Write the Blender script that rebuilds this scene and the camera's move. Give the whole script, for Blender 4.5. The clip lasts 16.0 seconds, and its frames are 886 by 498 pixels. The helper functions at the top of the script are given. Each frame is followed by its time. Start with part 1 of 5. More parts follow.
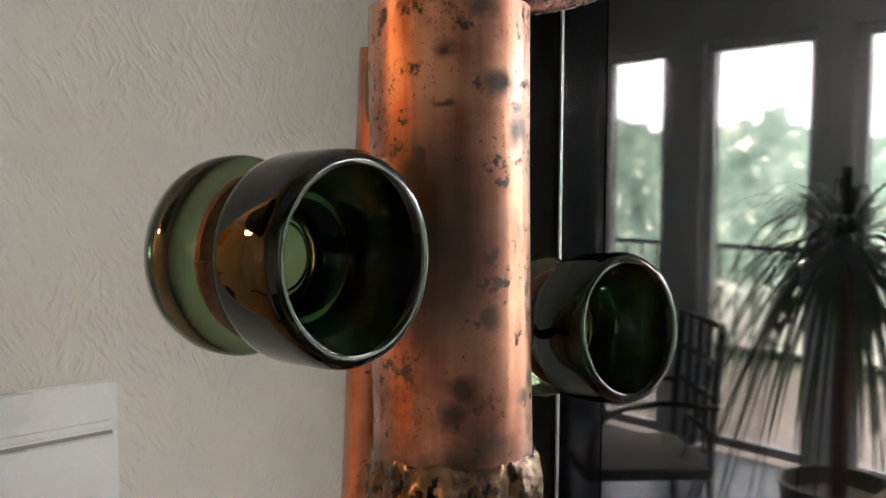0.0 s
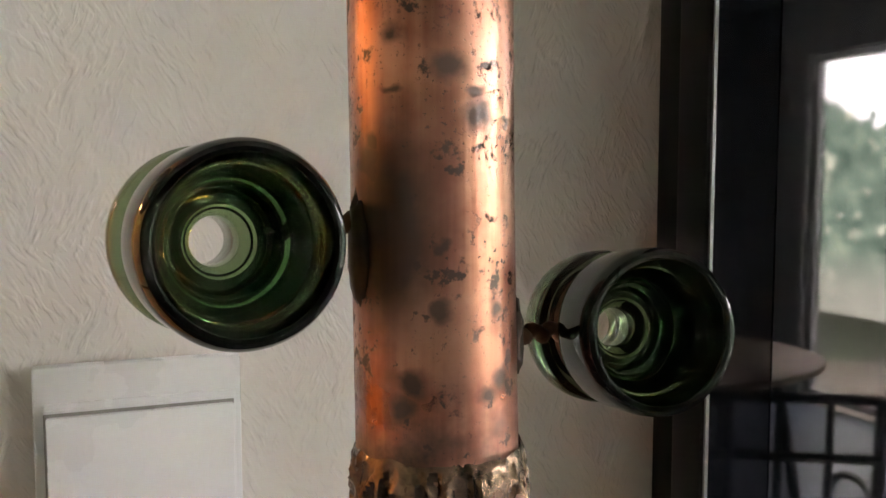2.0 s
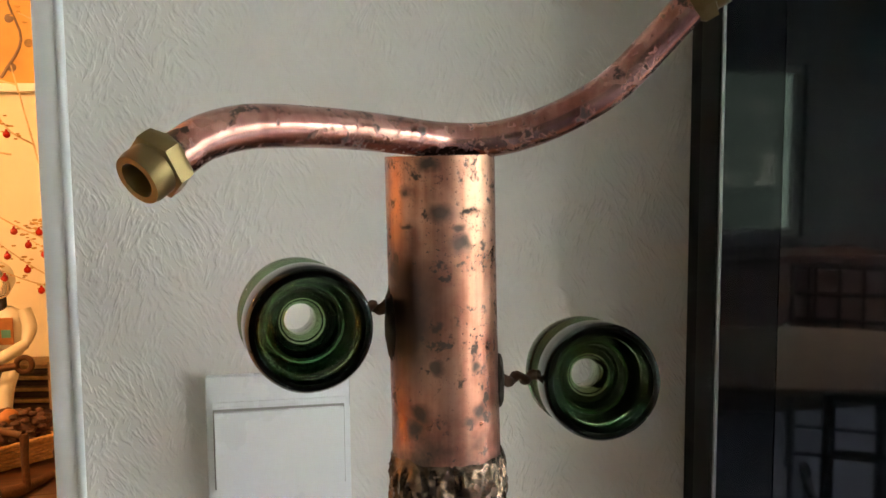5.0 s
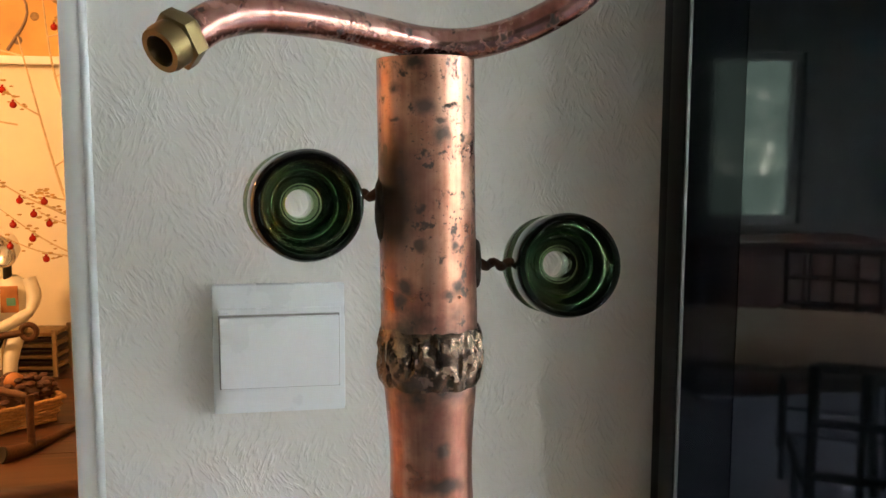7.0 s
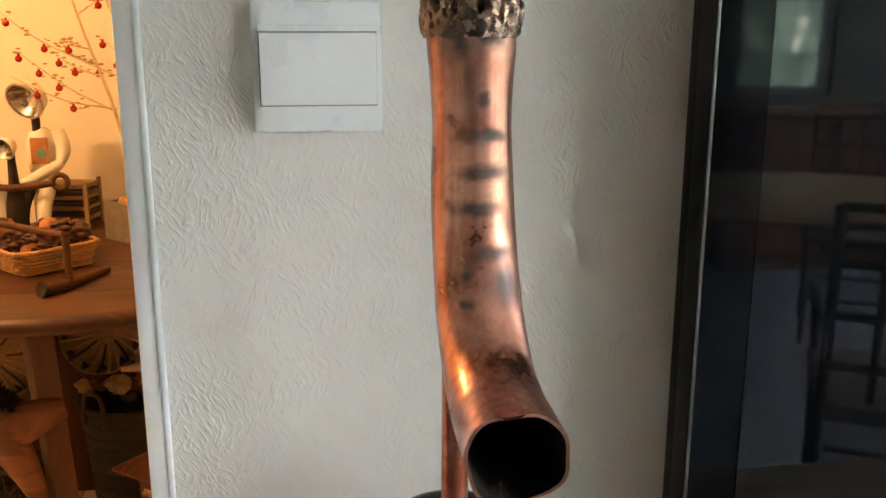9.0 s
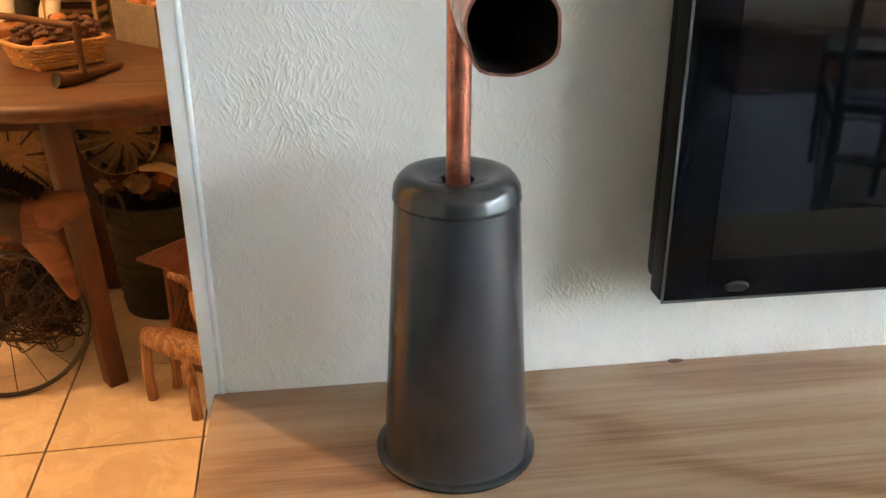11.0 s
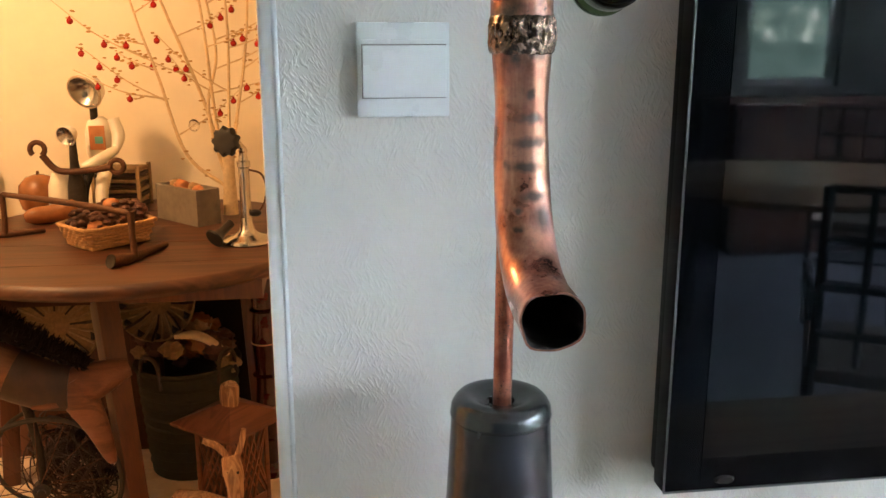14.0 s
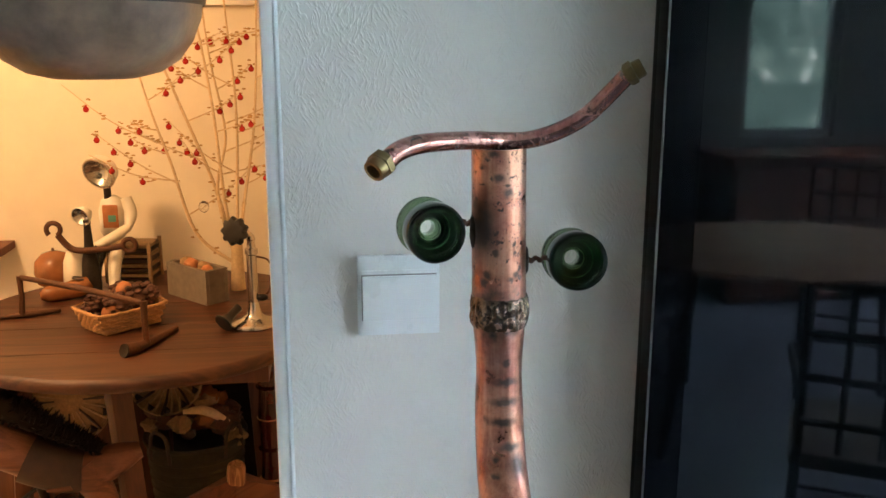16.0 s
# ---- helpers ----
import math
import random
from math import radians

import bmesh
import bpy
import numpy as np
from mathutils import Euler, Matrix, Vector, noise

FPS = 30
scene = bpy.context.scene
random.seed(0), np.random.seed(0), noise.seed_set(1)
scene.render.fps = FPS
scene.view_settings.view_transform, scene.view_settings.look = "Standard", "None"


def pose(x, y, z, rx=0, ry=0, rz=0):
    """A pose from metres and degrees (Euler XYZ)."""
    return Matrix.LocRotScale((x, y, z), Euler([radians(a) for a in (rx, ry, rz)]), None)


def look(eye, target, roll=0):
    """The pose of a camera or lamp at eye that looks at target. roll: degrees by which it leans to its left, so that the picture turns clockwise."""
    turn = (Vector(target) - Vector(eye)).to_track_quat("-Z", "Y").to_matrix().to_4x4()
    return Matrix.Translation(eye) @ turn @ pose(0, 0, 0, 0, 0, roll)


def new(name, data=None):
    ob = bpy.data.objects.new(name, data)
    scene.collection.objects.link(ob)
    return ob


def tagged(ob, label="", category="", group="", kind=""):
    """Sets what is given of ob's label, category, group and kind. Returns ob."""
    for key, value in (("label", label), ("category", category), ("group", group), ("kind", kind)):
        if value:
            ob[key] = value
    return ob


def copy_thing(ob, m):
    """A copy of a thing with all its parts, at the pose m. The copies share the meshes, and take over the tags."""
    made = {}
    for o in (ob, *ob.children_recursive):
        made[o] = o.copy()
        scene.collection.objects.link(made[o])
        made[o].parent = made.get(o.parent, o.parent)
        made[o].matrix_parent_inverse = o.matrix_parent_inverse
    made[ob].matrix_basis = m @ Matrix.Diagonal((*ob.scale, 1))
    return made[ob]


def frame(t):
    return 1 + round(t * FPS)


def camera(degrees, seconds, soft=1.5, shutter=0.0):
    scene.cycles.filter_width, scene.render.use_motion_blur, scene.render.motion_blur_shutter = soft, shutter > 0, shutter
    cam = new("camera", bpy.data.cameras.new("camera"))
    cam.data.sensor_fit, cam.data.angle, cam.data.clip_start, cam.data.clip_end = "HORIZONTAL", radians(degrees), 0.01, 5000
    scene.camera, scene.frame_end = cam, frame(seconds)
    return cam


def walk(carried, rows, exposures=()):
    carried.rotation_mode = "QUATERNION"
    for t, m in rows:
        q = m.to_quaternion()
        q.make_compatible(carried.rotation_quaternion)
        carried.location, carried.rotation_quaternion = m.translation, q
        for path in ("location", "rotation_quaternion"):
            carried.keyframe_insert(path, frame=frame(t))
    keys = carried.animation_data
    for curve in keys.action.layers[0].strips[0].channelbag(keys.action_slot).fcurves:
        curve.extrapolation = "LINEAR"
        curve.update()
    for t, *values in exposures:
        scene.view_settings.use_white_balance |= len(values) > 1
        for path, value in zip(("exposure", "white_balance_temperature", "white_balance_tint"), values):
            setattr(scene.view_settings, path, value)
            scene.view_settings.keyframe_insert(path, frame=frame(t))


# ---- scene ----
cam = camera(53.1, 16.0)
PATH = [
    (0, (-0.099, -0.347, 1.398), (1.257, 1.117, 1.255), 0.2),
    (0.5, (-0.071, -0.358, 1.396), (1.108, 1.252, 1.256), 0.0),
    (1, (-0.056, -0.375, 1.396), (0.966, 1.338, 1.255), 0.0),
    (1.5, (-0.036, -0.385, 1.395), (0.748, 1.448, 1.245), -0.1),
    (2, (-0.016, -0.391, 1.397), (0.715, 1.464, 1.236), -0.0),
    (2.5, (0.001, -0.389, 1.396), (0.727, 1.466, 1.218), -0.2),
    (3, (0.006, -0.396, 1.404), (0.633, 1.494, 1.224), -0.0),
    (3.5, (0.004, -0.42, 1.402), (0.426, 1.525, 1.207), -0.4),
    (4, (0.011, -0.45, 1.415), (0.37, 1.508, 1.217), -0.3),
    (4.2, (0.006, -0.474, 1.425), (0.354, 1.485, 1.223), -0.5),
    (6.3, (0.009, -0.552, 1.45), (0.357, 1.408, 1.253), -0.3),
    (6.5, (0.006, -0.564, 1.433), (0.363, 1.397, 1.256), 0.1),
    (7, (0.006, -0.567, 1.406), (0.351, 1.39, 1.181), 0.2),
    (7.5, (0.005, -0.563, 1.385), (0.32, 1.382, 1.044), -0.0),
    (8, (0.005, -0.569, 1.361), (0.305, 1.367, 0.963), -0.0),
    (8.2, (0.003, -0.573, 1.348), (0.296, 1.363, 0.94), 0.1),
    (10.5, (-0.0154, -0.645, 1.2234), (0.263, 1.21, 0.5314), -0.0),
    (11, (-0.012, -0.662, 1.197), (0.234, 1.156, 0.4), -0.1),
    (11.5, (-0.013, -0.667, 1.176), (0.222, 1.109, 0.287), -0.3),
    (12, (-0.023, -0.685, 1.197), (0.207, 1.064, 0.255), -0.4),
    (12.5, (-0.056, -0.737, 1.247), (0.181, 1.008, 0.298), -0.1),
    (12.7, (-0.056, -0.7492, 1.2558), (0.1825, 1.0075, 0.3415), -0.1),
    (13, (-0.056, -0.759, 1.263), (0.185, 1.046, 0.436), -0.1),
    (13.5, (-0.063, -0.78, 1.291), (0.191, 1.109, 0.685), -0.3),
    (14, (-0.073, -0.805, 1.318), (0.188, 1.117, 0.83), -0.0),
    (14.5, (-0.085, -0.831, 1.374), (0.174, 1.094, 0.897), 0.0),
    (15, (-0.086, -0.853, 1.435), (0.172, 1.072, 0.959), 0.1),
    (15.5, (-0.089, -0.868, 1.495), (0.168, 1.06, 1.028), 0.2),
    (16, (-0.067, -0.859, 1.525), (0.186, 1.073, 1.074), 0.1),
]
EXPOSURES = [(0, 0.0, 7400, 20), (3, 0.22, 7700, 22), (4.2, 0.22, 7400, 18), (7, 0.15, 6750, 14), (10.5, 0.6, 6900, 12), (11.5, 0.66, 5600, 9), (12.7, 0.66, 5200, 7), (14, 0.42, 6000, 11), (16, 0.26, 5750, 9)]
walk(cam, [(t, look(eye, target, roll)) for t, eye, target, roll in PATH], EXPOSURES)

# ---- world and light ----
world = bpy.data.worlds.new("sky")
scene.world = world
world.use_nodes = True
wn = world.node_tree.nodes
sky = wn.new("ShaderNodeTexSky")
sky.sky_type, sky.sun_disc = "NISHITA", False
sky.sun_elevation, sky.sun_rotation = radians(38), radians(120)
world.node_tree.links.new(sky.outputs[0], wn["Background"].inputs[0])
wn["Background"].inputs[1].default_value = 0.12

sun = new("sun", bpy.data.lights.new("sun", "SUN"))
sun.data.energy, sun.data.angle, sun.data.color = 2.0, radians(0.6), (1.0, 0.95, 0.88)
sun.matrix_world = look((0, 0, 0), (-0.35, -0.9, -0.75))

warm = new("warm_bulb_light", bpy.data.lights.new("warm_bulb_light", "POINT"))
warm.data.energy, warm.data.color, warm.data.shadow_soft_size = 60.0, (1.0, 0.535, 0.205), 0.07
warm.location = (-1.38, 1.20, 1.98)


# ---- materials ----
class Mat:
    def __init__(self, name, rough=0.5, metal=0.0, color=(0.8, 0.8, 0.8)):
        self.m = bpy.data.materials.new(name)
        self.m.use_nodes = True
        self.t = self.m.node_tree
        self.b = self.t.nodes["Principled BSDF"]
        self.b.inputs["Base Color"].default_value = (*color, 1)
        self.b.inputs["Roughness"].default_value = rough
        self.b.inputs["Metallic"].default_value = metal
        self.co = None

    def n(self, kind, **values):
        node = self.t.nodes.new(kind)
        for k, v in values.items():
            if k in node.inputs:
                node.inputs[k].default_value = v
        return node

    def link(self, a, b):
        self.t.links.new(a, b)

    def coords(self, scale=(1, 1, 1), which="Object", turn=(0, 0, 0)):
        tc = self.n("ShaderNodeTexCoord")
        mp = self.n("ShaderNodeMapping")
        mp.inputs["Scale"].default_value = scale
        mp.inputs["Rotation"].default_value = turn
        self.link(tc.outputs[which], mp.inputs["Vector"])
        return mp.outputs[0]

    def noise(self, co, scale, detail=4.0, rough=0.55, distort=0.0):
        nd = self.n("ShaderNodeTexNoise", Scale=scale, Detail=detail, Roughness=rough, Distortion=distort)
        if co is not None:
            self.link(co, nd.inputs["Vector"])
        return nd.outputs["Fac"]

    def ramp(self, fac, stops):
        r = self.n("ShaderNodeValToRGB")
        while len(r.color_ramp.elements) < len(stops):
            r.color_ramp.elements.new(0.5)
        for e, (p, c) in zip(r.color_ramp.elements, stops):
            e.position, e.color = p, (*c, 1) if len(c) == 3 else c
        self.link(fac, r.inputs[0])
        return r.outputs[0]

    def math(self, op, a, b=None, clamp=False):
        nd = self.n("ShaderNodeMath")
        nd.operation, nd.use_clamp = op, clamp
        for k, v in enumerate((a, b)):
            if v is None:
                continue
            if isinstance(v, (int, float)):
                nd.inputs[k].default_value = v
            else:
                self.link(v, nd.inputs[k])
        return nd.outputs[0]

    def mix(self, fac, a, b, blend="MIX"):
        nd = self.n("ShaderNodeMix")
        nd.data_type, nd.blend_type = "RGBA", blend
        for sock, v in ((nd.inputs[0], fac), (nd.inputs[6], a), (nd.inputs[7], b)):
            if isinstance(v, (int, float)):
                sock.default_value = v
            elif isinstance(v, tuple):
                sock.default_value = (*v, 1)
            else:
                self.link(v, sock)
        return nd.outputs[2]

    def color(self, sock):
        self.link(sock, self.b.inputs["Base Color"])
        return self

    def rough(self, sock):
        self.link(sock, self.b.inputs["Roughness"])
        return self

    def bump(self, sock, dist, strength=1.0):
        bp = self.n("ShaderNodeBump", Strength=strength, Distance=dist)
        self.link(sock, bp.inputs["Height"])
        self.link(bp.outputs[0], self.b.inputs["Normal"])
        return self


def simple(name, color, rough=0.5, metal=0.0, vary=0.25, scale=30.0, bump=0.0, which="Object", ior=1.5):
    m = Mat(name, rough, metal, color)
    m.b.inputs["IOR"].default_value = ior
    co = m.coords(which=which)
    f = m.math("ADD", m.math("MULTIPLY", m.noise(co, scale), 0.6), m.math("MULTIPLY", m.noise(co, scale * 0.17), 0.4))
    dark = tuple(c * (1 - vary) for c in color)
    light = tuple(min(1, c * (1 + vary)) for c in color)
    m.color(m.ramp(f, [(0.3, dark), (0.7, light)]))
    m.rough(m.math("ADD", m.math("MULTIPLY", f, 0.16), rough - 0.08))
    if bump:
        m.bump(f, bump)
    return m.m


def plaster(name, color, dist=0.0010):
    m = Mat(name, 0.75, 0, color)
    co = m.coords(which="Object")
    warp = m.n("ShaderNodeTexNoise", Scale=22.0, Detail=2.0)
    m.link(co, warp.inputs["Vector"])
    off = m.n("ShaderNodeVectorMath")
    off.operation = "MULTIPLY_ADD"
    m.link(warp.outputs["Color"], off.inputs[0])
    off.inputs[1].default_value = (0.015, 0.015, 0.015)
    m.link(co, off.inputs[2])
    # short brush strokes in two directions, chosen by a slow noise
    def strokes(turn):
        spin = m.n("ShaderNodeMapping")
        spin.inputs["Rotation"].default_value = (0, turn, 0)
        m.link(off.outputs[0], spin.inputs["Vector"])
        mp = m.n("ShaderNodeMapping")
        mp.inputs["Scale"].default_value = (400, 400, 115)
        m.link(spin.outputs[0], mp.inputs["Vector"])
        return m.noise(mp.outputs[0], 1.0, 1.0, 0.5, 0.1)
    pick = m.ramp(m.noise(co, 30.0, 2.0), [(0.45, (0, 0, 0)), (0.58, (1, 1, 1))])
    h = m.mix(pick, strokes(0.5), strokes(-0.4))
    h2 = m.ramp(h, [(0.46, (0, 0, 0)), (0.66, (1, 1, 1))])
    bare = m.ramp(m.noise(co, 60.0, 3.0, 0.6), [(0.36, (0.35, 0.35, 0.35)), (0.52, (1, 1, 1))])
    m.bump(m.math("MULTIPLY", h2, bare), dist, 0.75)
    tone = m.noise(co, 3.0, 3.0)
    m.color(m.ramp(tone, [(0.3, tuple(c * 0.95 for c in color)), (0.7, color)]))
    return m.m


def wood(name, dark, mid, light, along="X", scale=1.0, rough=0.42, rings=7.0, swirl=0.14):
    m = Mat(name, rough)
    s = {"X": (0.6, 9, 9), "Y": (9, 0.6, 9), "Z": (9, 9, 0.6)}[along]
    co = m.coords(tuple(scale * v for v in s))
    base = m.noise(co, 0.9, 3.0, 0.5, 0.9)
    wave = m.math("SINE", m.math("MULTIPLY", base, rings * 6.28))
    fine = m.noise(m.coords(tuple(scale * v * 14 for v in s)), 1.0, 5.0, 0.65)
    f = m.math("ADD", m.math("MULTIPLY", wave, swirl), m.math("ADD", m.math("MULTIPLY", fine, 0.5), m.math("MULTIPLY", base, 0.45)))
    m.color(m.ramp(f, [(0.25, dark), (0.5, mid), (0.75, light)]))
    m.rough(m.math("ADD", m.math("MULTIPLY", fine, 0.25), rough - 0.1))
    m.bump(fine, 0.0004, 0.5)
    return m.m


def copper(name, base=(0.50, 0.25, 0.18), spots=(), rough=0.27, dirt=0.568):
    m = Mat(name, rough, 1.0, base)
    m.b.inputs["Coat Weight"].default_value = 0.28
    m.b.inputs["Coat Roughness"].default_value = 0.14
    co = m.coords()
    wob = m.n("ShaderNodeTexNoise", Scale=170.0, Detail=4.0)
    m.link(co, wob.inputs["Vector"])
    off = m.n("ShaderNodeVectorMath")
    off.operation = "MULTIPLY_ADD"
    m.link(wob.outputs["Color"], off.inputs[0])
    off.inputs[1].default_value = (0.006, 0.006, 0.006)
    m.link(co, off.inputs[2])
    mask = m.math("MULTIPLY", m.ramp(m.noise(co, 130.0, 6.0, 0.65), [(dirt, (0, 0, 0)), (dirt + 0.06, (1, 1, 1))]), 0.9)
    speck = m.ramp(m.noise(co, 520.0, 3.0, 0.6), [(0.585, (0, 0, 0)), (0.66, (1, 1, 1))])
    patch = m.ramp(m.noise(co, 40.0, 2.0), [(0.45, (0, 0, 0)), (0.6, (1, 1, 1))])
    mask = m.math("MAXIMUM", mask, m.math("MULTIPLY", speck, patch))
    if spots:
        sep = m.n("ShaderNodeSeparateXYZ")
        m.link(co, sep.inputs[0])
        clean = m.n("ShaderNodeMapRange")
        m.link(sep.outputs["Z"], clean.inputs["Value"])
        clean.inputs["From Min"].default_value, clean.inputs["From Max"].default_value = 1.285, 1.315
        clean.inputs["To Min"].default_value, clean.inputs["To Max"].default_value = 0.22, 1.0
        mask = m.math("MULTIPLY", mask, clean.outputs[0])
        ring = m.math("ABSOLUTE", m.math("SUBTRACT", sep.outputs["Z"], 1.3125))
        sooty = m.math("SUBTRACT", m.math("ADD", 1.0, m.math("MULTIPLY", m.math("SUBTRACT", m.noise(co, 75.0, 4.0), 0.5), 1.5)), m.math("DIVIDE", ring, 0.026), True)
        mask = m.math("MAXIMUM", mask, m.math("MULTIPLY", sooty, 1.5, True))
        pit = m.ramp(m.noise(co, 950.0, 2.0, 0.5), [(0.64, (0, 0, 0)), (0.69, (1, 1, 1))])
        pit = m.math("MULTIPLY", pit, clean.outputs[0])
        mask = m.math("MAXIMUM", mask, m.math("MULTIPLY", m.math("MULTIPLY", pit, m.ramp(m.noise(co, 24.0, 3.0), [(0.42, (0, 0, 0)), (0.58, (1, 1, 1))])), 0.8))
    for (x, y, z, r, sz) in spots:
        r *= 1.25 if z < 1.29 else 1.0
        mp = m.n("ShaderNodeMapping")
        mp.vector_type = "POINT"
        d = m.n("ShaderNodeVectorMath")
        d.operation = "SUBTRACT"
        m.link(off.outputs[0], d.inputs[0])
        d.inputs[1].default_value = (x + 0.003, y + 0.003, z + 0.003)
        mp.inputs["Scale"].default_value = (1, 1, sz)
        m.link(d.outputs[0], mp.inputs["Vector"])
        ln = m.n("ShaderNodeVectorMath")
        ln.operation = "LENGTH"
        m.link(mp.outputs[0], ln.inputs[0])
        one = m.math("MULTIPLY", m.math("SUBTRACT", 1.55, m.math("DIVIDE", ln.outputs["Value"], r), True), 0.88)
        mask = m.math("MAXIMUM", mask, one)
    tarn = m.noise(co, 34.0, 4.0, 0.6)
    streak = m.noise(m.coords((260, 260, 9)), 1.0, 3.0)
    tone = m.ramp(m.math("ADD", m.math("MULTIPLY", tarn, 0.7), m.math("MULTIPLY", streak, 0.3)),
                  [(0.36, (base[0] * 0.46, base[1] * 0.36, base[2] * 0.33)), (0.47, (base[0] * 0.72, base[1] * 0.62, base[2] * 0.62)), (0.56, base), (0.70, (base[0] * 1.12, base[1] * 1.28, base[2] * 1.35))])
    m.color(m.mix(mask, tone, (0.026, 0.018, 0.014)))
    m.link(m.math("SUBTRACT", 1.0, m.math("MULTIPLY", mask, 0.75)), m.b.inputs["Metallic"])
    m.rough(m.math("ADD", m.math("ADD", m.math("MULTIPLY", mask, 0.3), m.math("MULTIPLY", tarn, 0.25)), rough - 0.1))
    m.bump(m.math("ADD", m.math("MULTIPLY", m.noise(co, 260.0, 3.0), 0.3), m.math("MULTIPLY", mask, -0.6)), 0.0003, 0.6)
    return m.m


def glass(name, color, rough=0.03, ior=1.5):
    m = Mat(name, rough, 0, color)
    m.b.inputs["Transmission Weight"].default_value = 1.0
    m.b.inputs["IOR"].default_value = ior
    co = m.coords()
    m.bump(m.math("ADD", m.noise(co, 90.0, 1.0), m.math("MULTIPLY", m.noise(co, 700.0, 2.0), 0.10)), 0.0003, 0.25)
    return m.m


def glow(name, color, strength):
    m = Mat(name, 0.5, 0, color)
    m.b.inputs["Emission Color"].default_value = (*color, 1)
    m.b.inputs["Emission Strength"].default_value = strength
    return m.m


SPOTS = [(0.0644, -0.1909, 1.4241, 0.0042, 1.3), (0.0529, -0.1844, 1.4313, 0.0026, 1.0), (0.0721, -0.1912, 1.4124, 0.0034, 0.8), (0.0528, -0.1843, 1.4186, 0.0028, 2.2), (0.0491, -0.1787, 1.4052, 0.0034, 1.0),
         (0.0621, -0.1903, 1.3801, 0.0024, 1.2), (0.0621, -0.1903, 1.3648, 0.0030, 1.0), (0.0560, -0.1871, 1.3466, 0.0040, 1.0), (0.0544, -0.1858, 1.3392, 0.0034, 1.0), (0.0748, -0.1906, 1.3421, 0.0028, 1.3),
         (0.0784, -0.1893, 1.3640, 0.0018, 1.0), (0.0794, -0.1887, 1.3457, 0.0026, 1.0), (0.0515, -0.1830, 1.3830, 0.0135, 0.5), (0.0470, -0.1790, 1.4000, 0.0060, 1.0), (0.0713, -0.1913, 1.4183, 0.0028, 2.6), (0.0600, -0.1895, 1.4420, 0.0040, 1.8),
         (0.0730, -0.1890, 1.2710, 0.0026, 1.0), (0.0740, -0.1895, 1.2540, 0.0082, 3.2), (0.0730, -0.1900, 1.2370, 0.0090, 3.2), (0.0560, -0.1860, 1.2210, 0.0028, 1.0), (0.0700, -0.1920, 1.2200, 0.0084, 3.0),
         (0.0770, -0.1950, 1.1990, 0.0080, 2.6), (0.0835, -0.1980, 1.1850, 0.0072, 0.9), (0.0640, -0.1960, 1.1895, 0.0028, 1.4), (0.0630, -0.2000, 1.1770, 0.0034, 1.6)]
